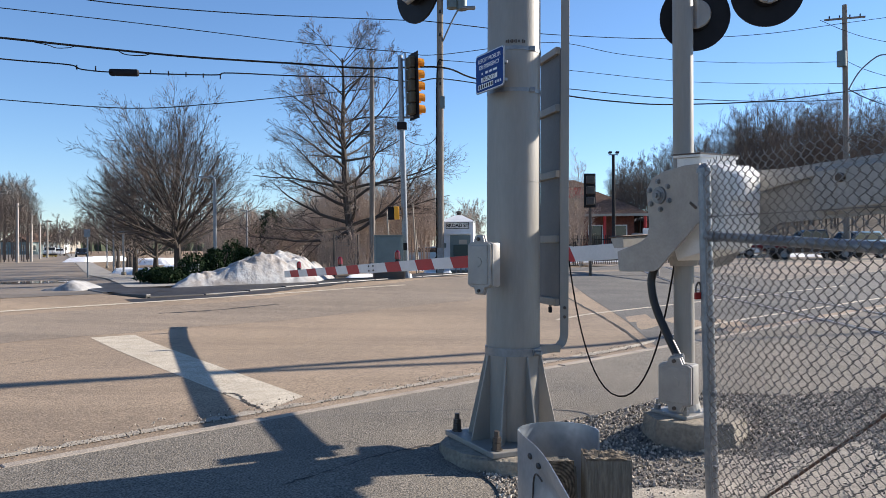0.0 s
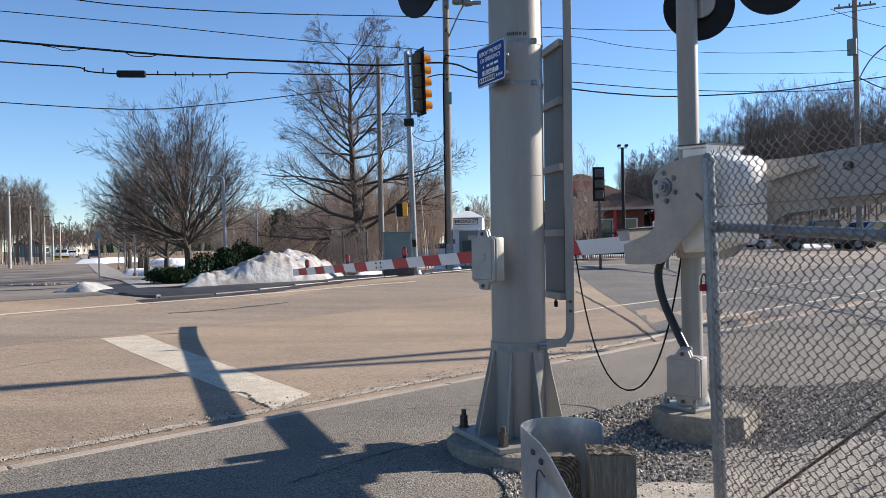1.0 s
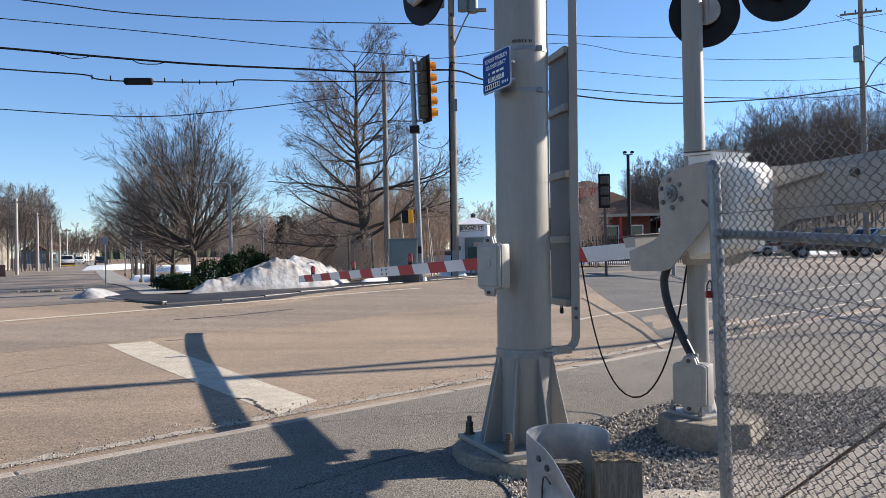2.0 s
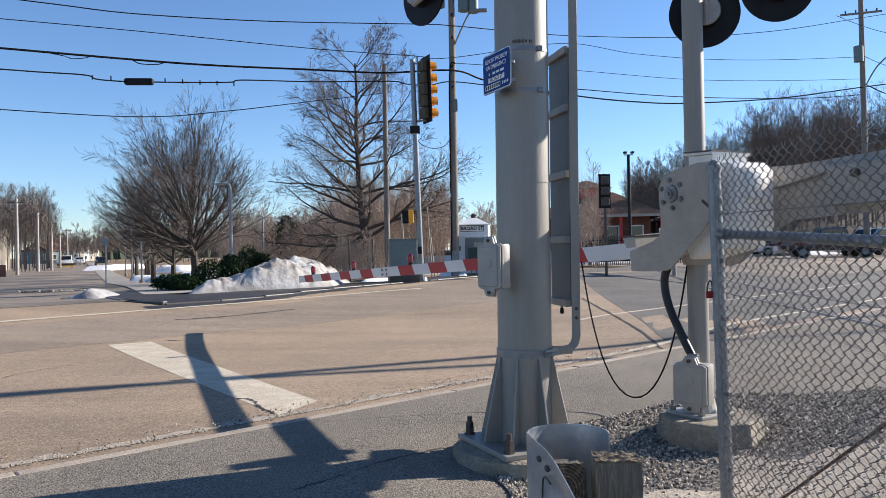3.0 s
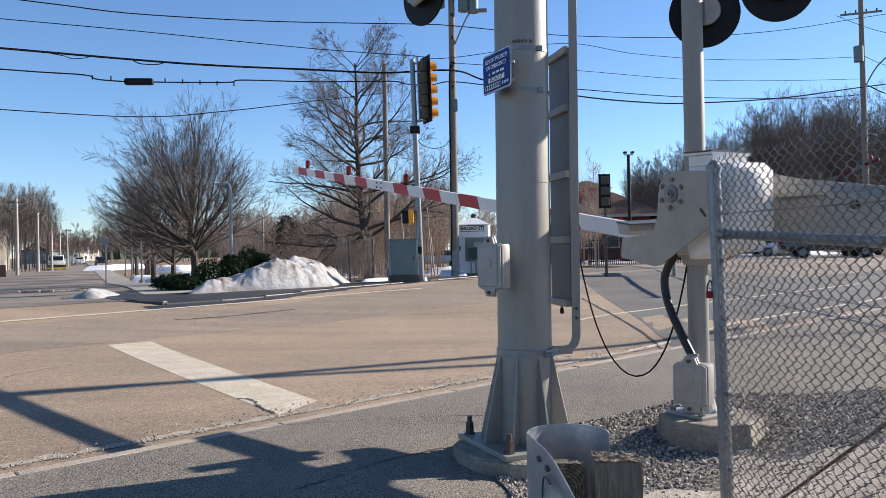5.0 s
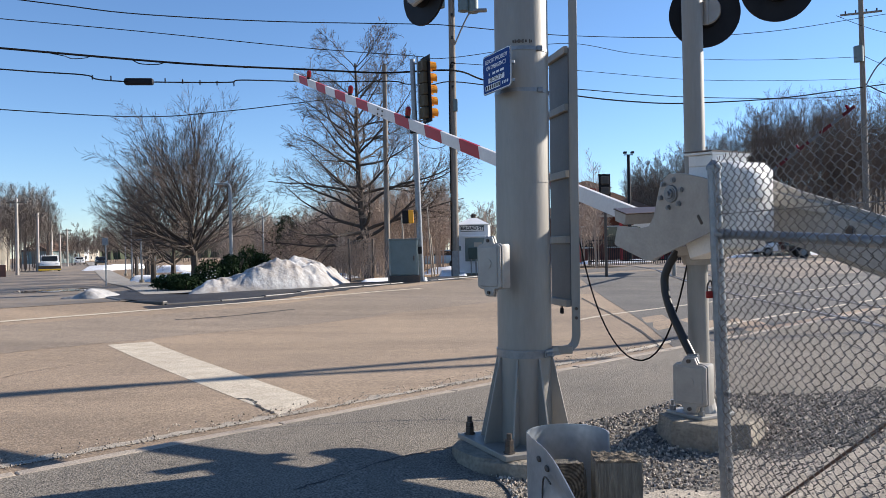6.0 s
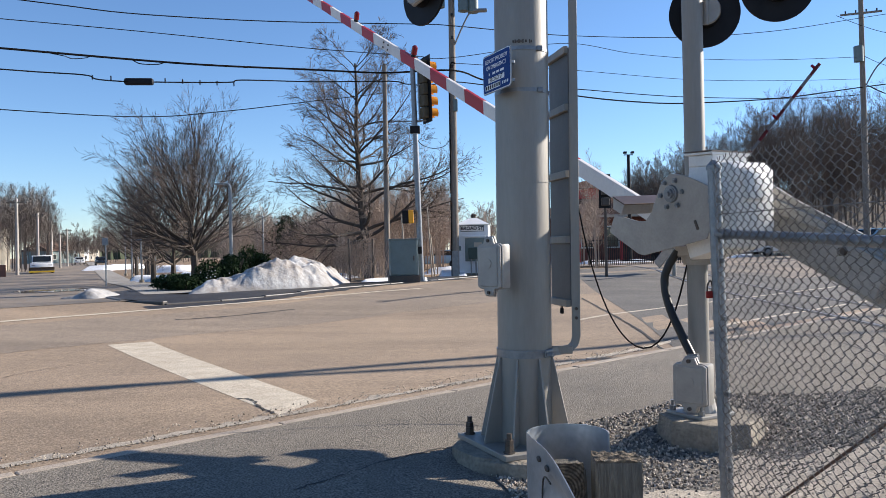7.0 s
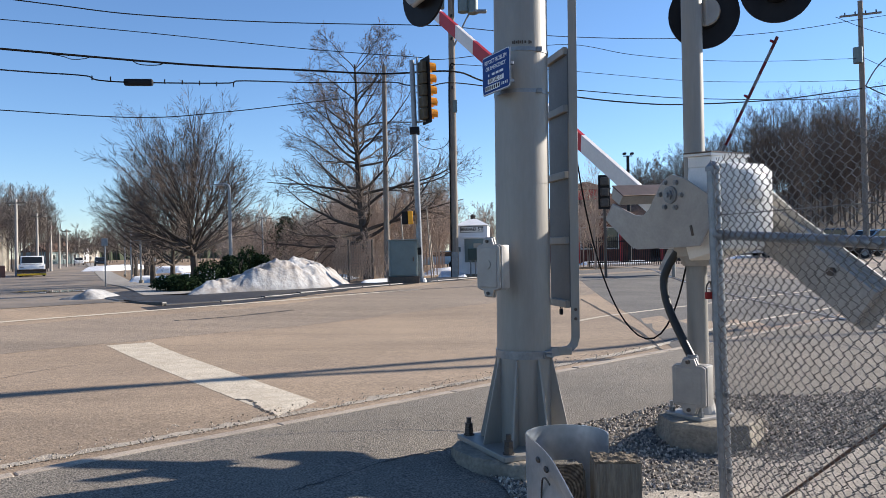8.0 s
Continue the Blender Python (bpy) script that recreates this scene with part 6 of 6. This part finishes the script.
house(-63.5, 88, 9, 12, 5.6, 1.4, -20, M_SIDING, "pale three-storey apartment house by the side road", 3, 3)
house(-101, 190, 10, 9, 3.2, 2.2, -25, M_CAB, "grey house with a dark gable roof", 1, 3)
house(-118, 230, 8, 9, 4.6, 2.0, -25, M_SIDING, "pale two-storey house by the side road", 2, 3)
house(-131, 262, 8, 9, 5.0, 2.2, -20, M_HOUSEW, "white two-storey house by the side road", 2, 3)
house(-140, 290, 9, 9, 4.4, 2.0, -20, M_SIDING, "tan house by the side road", 2, 3)


def plank_fence(x0, y0, x1, y1, h, n, m, name, label, w=0.9, rails=2):
    a, b = Vector((x0, y0)), Vector((x1, y1))
    L = (b - a).length
    t = thing(name, pose(x0, y0, gz(x0, y0), 0, 0, math.degrees(math.atan2(b.y - a.y, b.x - a.x))), label, "fence")
    bm = bmesh.new()
    box(bm, (0, 0, 0), (L / n * w, 0.03, h), 0)
    me = bpy.data.meshes.new("slat")
    bm.to_mesh(me)
    bm.free()
    me.materials.append(m)
    for k in range(n):
        o = link("slat", me, t)
        p = a.lerp(b, (k + 0.5) / n)
        o.location = (L * (k + 0.5) / n, 0, h / 2 + gz(*p) - gz(x0, y0))
    for z in [h * (0.15 + 0.7 * i / max(1, rails - 1)) for i in range(rails)]:
        bm = bmesh.new()
        box(bm, (L / 2, 0.03, z), (L, 0.03, 0.06))
        part("fence_rail", bm, m, t)


plank_fence(-45, 70, -36.5, 64, 1.0, 60, mat("red_brown_boards", (0.22, 0.09, 0.06), (0.15, 0.065, 0.045), 2, 0.9), "board_fence", "low red-brown board fence by the side road")
plank_fence(7.3, 38.5, 13.5, 40.5, 1.5, 60, M_BLACK, "iron_fence", "black iron picket fence by the tracks", 0.28, 2)
wf = thing("wire_fence", pose(-2.98, 24.4, gz(-2.98, 24.4), 0, 0, 12), "rusty wire fence panel overgrown with dry vines", "fence")
for x in (0.0, 0.75):
    bm = bmesh.new()
    cyl(bm, (x, 0, -0.1), (x, 0, 1.35), 0.035, seg=8)
    part("post", bm, M_DARKST, wf)
rw = random.Random(31)
wires = [(k * 0.075, 0, 0, k * 0.075, 0, 1.3, 0.004, 0.004) for k in range(11)] + [(0, 0, k * 0.1, 0.75, 0, k * 0.1, 0.004, 0.004) for k in range(14)]
link("wire_mesh", tubes_mesh("wire_mesh", wires, 3, M_CHAIN), wf)
vines = []
for k in range(160):
    x, z = rw.uniform(-0.1, 1.7), rw.uniform(0, 0.5)
    vines.append((x, rw.uniform(-0.2, 0.3), z, x + rw.uniform(-0.35, 0.35), rw.uniform(-0.2, 0.3), z + rw.uniform(0.3, 0.95), 0.007, 0.003))
link("dry_vines", tubes_mesh("dry_vines", vines, 3, M_BRUSH), wf, "tan dry vines")


# ---- vehicles ----
def car(m, body_m, name, label, L=4.6, W=1.85, H=1.5, kind="suv", plow=False):
    """Local +x is forward."""
    t = thing(name, m, label, "car")
    bm = bmesh.new()
    s = H / 1.5
    if kind == "pickup":
        prof = [(-L / 2, 0.45), (L / 2 - 0.05, 0.42), (L / 2, 0.75), (L / 2 - 0.1, 1.02), (L * 0.18, 1.10), (L * 0.08, 1.10), (-L / 2, 1.05)]
        cab_p = [(L * 0.20, 1.05), (L * 0.09, 1.75), (-L * 0.13, 1.78), (-L * 0.17, 1.05)]
    else:
        prof = [(-L / 2, 0.40), (L / 2 - 0.05, 0.36), (L / 2, 0.62), (L / 2 - 0.12, 0.86 * s), (L * 0.22, 0.98 * s), (-L / 2 + 0.05, 1.0 * s), (-L / 2 - 0.02, 0.7)]
        cab_p = [(L * 0.25, 0.95 * s), (L * 0.08, 1.46 * s), (-L * 0.33, 1.48 * s), (-L * 0.46, 0.97 * s)]
    prism(bm, prof, -W / 2, W / 2, 0.06)
    part("body", bm, body_m, t, smooth=True)
    bm = bmesh.new()
    prism(bm, cab_p, -W / 2 + 0.1, W / 2 - 0.1, 0.06)
    part("cabin", bm, body_m, t, smooth=True)
    cx = [p[0] for p in cab_p]
    zt, zb = max(p[1] for p in cab_p) - 0.10, min(p[1] for p in cab_p) + 0.08
    for sy in (-1, 1):
        bm = bmesh.new()
        prism(bm, [(cx[0] - 0.18, zb), (cx[1] - 0.02, zt), (cx[2] + 0.08, zt), (cx[3] + 0.12, zb)], sy * (W / 2 - 0.095) - 0.01, sy * (W / 2 - 0.095) + 0.01)
        part("side_window", bm, M_GLASS, t)
    for a, b2, nm in ((0, 1, "windscreen"), (3, 2, "rear_window")):
        p, q = cab_p[a], cab_p[b2]
        o = 0.02 if a == 0 else -0.02
        bm = bmesh.new()
        vs = [bm.verts.new(v) for v in ((p[0] * 0.9 + q[0] * 0.1 + o, -W / 2 + 0.18, p[1] * 0.9 + q[1] * 0.1 + 0.02), (p[0] * 0.9 + q[0] * 0.1 + o, W / 2 - 0.18, p[1] * 0.9 + q[1] * 0.1 + 0.02), (p[0] * 0.12 + q[0] * 0.88 + o, W / 2 - 0.2, p[1] * 0.12 + q[1] * 0.88 + 0.02), (p[0] * 0.12 + q[0] * 0.88 + o, -W / 2 + 0.2, p[1] * 0.12 + q[1] * 0.88 + 0.02))]
        bm.faces.new(vs)
        bmesh.ops.solidify(bm, geom=bm.faces[:], thickness=0.02)
        part(nm, bm, M_GLASS, t)
    for sx in (-0.31, 0.31):
        for sy in (-1, 1):
            bm = bmesh.new()
            cyl(bm, (sx * L, sy * (W / 2 - 0.2), 0.34), (sx * L, sy * (W / 2 + 0.01), 0.34), 0.34, 0.34, 20)
            w = part("wheel", bm, M_TYRE, t)
            bm = bmesh.new()
            cyl(bm, (sx * L, sy * (W / 2), 0.34), (sx * L, sy * (W / 2 + 0.025), 0.34), 0.2, 0.19, 16)
            part("rim", bm, M_GALV, w)
    for sy in (-1, 1):
        bm = bmesh.new()
        box(bm, (L / 2 - 0.06, sy * (W / 2 - 0.28), 0.78), (0.1, 0.32, 0.14), 0.02)
        part("headlight", bm, M_GALV, t)
        bm = bmesh.new()
        box(bm, (-L / 2, sy * (W / 2 - 0.2), 0.86), (0.06, 0.22, 0.2), 0.02)
        part("tail_light", bm, M_REDTRIM, t)
    if plow:
        bm = bmesh.new()
        prism(bm, [(L / 2 + 0.45, 0.12), (L / 2 + 0.35, 0.35), (L / 2 + 0.36, 0.50), (L / 2 + 0.46, 0.62), (L / 2 + 0.50, 0.60), (L / 2 + 0.42, 0.48), (L / 2 + 0.42, 0.36), (L / 2 + 0.52, 0.14)], -1.1, 1.1)
        part("plow_blade", bm, M_DARKST, t, "dark steel snow plow blade")
        bm = bmesh.new()
        box(bm, (L / 2 + 0.53, 0, 0.19), (0.05, 2.2, 0.15), 0.006)
        part("cutting_edge", bm, M_PLOW, t, "yellow cutting edge")
        bm = bmesh.new()
        box(bm, (L / 2 + 0.2, 0, 0.5), (0.4, 0.5, 0.2), 0.02)
        part("plow_mount", bm, M_BLACK, t)
    return t


car(pose(22.9, 45.5, gz(22.9, 45.5), 0, 0, 168), M_CARDARK, "pickup_truck", "dark pickup truck parked beyond the tracks", 5.4, 1.95, 1.8, "pickup")
car(pose(27.2, 48.5, gz(27.2, 48.5), 0, 0, 200), M_CARBLUE, "parked_car", "pale blue hatchback parked beyond the tracks", 4.4, 1.8, 1.75)
car(pose(24.6, 56, gz(24.6, 56), 0, 0, 185), M_CARWHITE, "parked_car", "white car parked beside the snow", 4.5, 1.8, 1.45)
car(pose(-73, 154, gz(-73, 154), 0, 0, -64), M_CARWHITE, "far_car", "white car far along the side road", 4.5, 1.8, 1.5)
car(pose(-58, 130, gz(-58, 130), 0, 0, -64), M_CARDARK, "far_car", "dark car far along the side road", 4.5, 1.8, 1.5)
car(pose(-0.5, 62, gz(-0.5, 62), 0, 0, 175), M_CARBLUE, "far_car", "pale car parked beyond the signal", 4.5, 1.8, 1.5)
plow_truck = car(pose(-40, 82, 0, 0, 0, -64), M_CARWHITE, "plow_truck", "white pickup with a yellow snow plow driving along the side road", 5.4, 2.0, 1.8, "pickup", True)


# ---- opposite crossing gate; its arm's shade is put into darker stripe colours ----
M_ARMW_SHADE = mat("shaded_arm_white", (0.17, 0.165, 0.17), (0.11, 0.108, 0.11), 4, 0.7)
M_ARMR_SHADE = mat("shaded_arm_red", (0.13, 0.012, 0.015), (0.08, 0.010, 0.012), 4, 0.7)
far_gate = thing("crossing_gate", pose(8.12, 27.0, gz(8.12, 27), 0, 0, -57), "opposite crossing gate with a slim striped arm", "crossing gate")
bm = bmesh.new()
cyl(bm, (0, 0, 0), (0, 0, 3.6), 0.07, 0.07, 14)
part("pole", bm, M_MAST, far_gate)
bm = bmesh.new()
box(bm, (-0.2, 0, 1.35), (0.6, 0.4, 0.7), 0.03)
part("mechanism_case", bm, M_WHITE, far_gate)
far_arm = new("gate_arm")
far_arm.parent = far_gate
far_arm["label"] = "red and white striped moving arm"
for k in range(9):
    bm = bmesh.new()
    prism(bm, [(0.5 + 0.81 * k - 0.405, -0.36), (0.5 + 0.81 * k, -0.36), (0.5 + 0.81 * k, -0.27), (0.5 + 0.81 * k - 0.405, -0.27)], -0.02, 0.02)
    part("white_stripe", bm, M_ARMW_SHADE, far_arm)
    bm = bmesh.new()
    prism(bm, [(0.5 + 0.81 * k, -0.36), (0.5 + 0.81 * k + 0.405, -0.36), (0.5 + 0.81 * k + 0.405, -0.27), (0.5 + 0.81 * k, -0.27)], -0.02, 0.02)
    part("red_stripe", bm, M_ARMR_SHADE, far_arm)
for s in (3.0, 5.4, 7.2):
    bm = bmesh.new()
    cyl(bm, (s, 0, -0.27), (s, 0, -0.14), 0.045, 0.04, 10)
    part("arm_lamp", bm, M_LED, far_arm, "red warning lamp")
bm = bmesh.new()
box(bm, (-0.7, 0.25, 0), (1.4, 0.06, 0.35), 0.02)
part("counterweight", bm, M_ALU, far_arm)


# ---- hanging cord between the arm and the gate base, in rigid links ----
CORD_N, CORD_L = 30, 2.70
cord = thing("arm_cord", Matrix(), "thin black cord looping from the gate arm to its mechanism", "cord")
cord_links = []
bm = bmesh.new()
cyl(bm, (0, 0, -0.004), (0, 0, CORD_L / CORD_N + 0.004), 0.0065, seg=8)
cord_me = bpy.data.meshes.new("cord_link")
bm.to_mesh(cord_me)
bm.free()
cord_me.materials.append(M_RUBBER)
for k in range(CORD_N):
    cord_links.append(link("cord_link", cord_me, cord))


def cord_line(a, b):
    """Even points of a slack line of fixed length between a and b."""
    lo, hi = 0.05, 9.0
    span = (Vector((b.x - a.x, b.y - a.y, 0))).length
    for _ in range(40):
        k = (lo + hi) / 2
        ps = [a.lerp(b, t / 60) - Vector((0, 0, span / (2 * k) * (math.cosh(k) - math.cosh(k * (t / 30 - 1))))) for t in range(61)]
        n = sum((q - p).length for p, q in zip(ps, ps[1:]))
        lo, hi = (k, hi) if n < CORD_L else (lo, k)
    out, acc, want = [ps[0]], 0.0, CORD_L / CORD_N
    for p, q in zip(ps, ps[1:]):
        d = (q - p).length
        while acc + d >= want * len(out) and len(out) < CORD_N:
            out.append(p.lerp(q, (want * len(out) - acc) / d))
        acc += d
    while len(out) < CORD_N:
        out.append(ps[-1])
    return out + [ps[-1]]


# ---- motion ----
ARM_ROWS = [(0.0, -2.98), (3.5, -2.98), (3.8, -2.2), (4.0, -1.1), (4.2, 0.61), (4.5, 3.8), (4.7, 5.8), (5.2, 11.3), (5.8, 17.2), (6.0, 19.0), (6.5, 23.4), (7.0, 27.8), (7.5, 32.2), (8.0, 36.5)]
FAR_ROWS = [(0.0, 0.0), (3.0, 0.0), (3.6, 2.0), (4.2, 8.0), (5.0, 18.0), (5.8, 28.5), (6.5, 37.5), (7.0, 44.5), (7.5, 51.5), (8.0, 58.0)]
TRUCK_ROWS = [(0.0, 123, 135.0), (3.5, 112, 112.0), (4.5, 104, 103.0), (6.5, 81, 82.0), (7.0, 74, 77.0), (8.0, 58, 68.0)]


def arm_pose(a):
    return pose(gx, gy, PIV_H) @ pose(0, 0, 0, -2.37, 0, 0) @ pose(0, 0, 0, 0, -a, 0)


def truck_pose(px, d):
    x = d * (px - 784) / 1358
    return pose(x, d, gz(x, d) + 0.006, 0, 0, -63)


def cord_ends(a):
    g = pose(1.839, 5.560, 0, 0, 0, UDIR)
    return g @ arm_pose(a) @ Vector((1.44, -0.34, -0.43)), g @ Vector((0.03, 0.06, PIV_H - 0.46))


def arm_angle(t):
    for (t0, a0), (t1, a1) in zip(ARM_ROWS, ARM_ROWS[1:]):
        if t <= t1:
            return a0 + (a1 - a0) * (t - t0) / (t1 - t0)
    return ARM_ROWS[-1][1]


def link_pose(p, q):
    return Matrix.Translation(p) @ (q - p).to_track_quat("Z", "Y").to_matrix().to_4x4()


def motions():
    walk(gate_arm, [(t, arm_pose(a)) for t, a in ARM_ROWS])
    times = [0.0, 3.5, 4.0, 4.5, 5.0, 5.5, 6.0, 6.5, 7.0, 7.5, 8.0]
    lines = [cord_line(*cord_ends(arm_angle(t))) for t in times]
    for k, ob in enumerate(cord_links):
        walk(ob, [(t, link_pose(ps[k], ps[k + 1])) for t, ps in zip(times, lines)])
    walk(far_arm, [(t, pose(0, 0, 1.35, 0, -a, 0)) for t, a in FAR_ROWS])
    walk(plow_truck, [(t, truck_pose(px, d)) for t, px, d in TRUCK_ROWS])


motions()
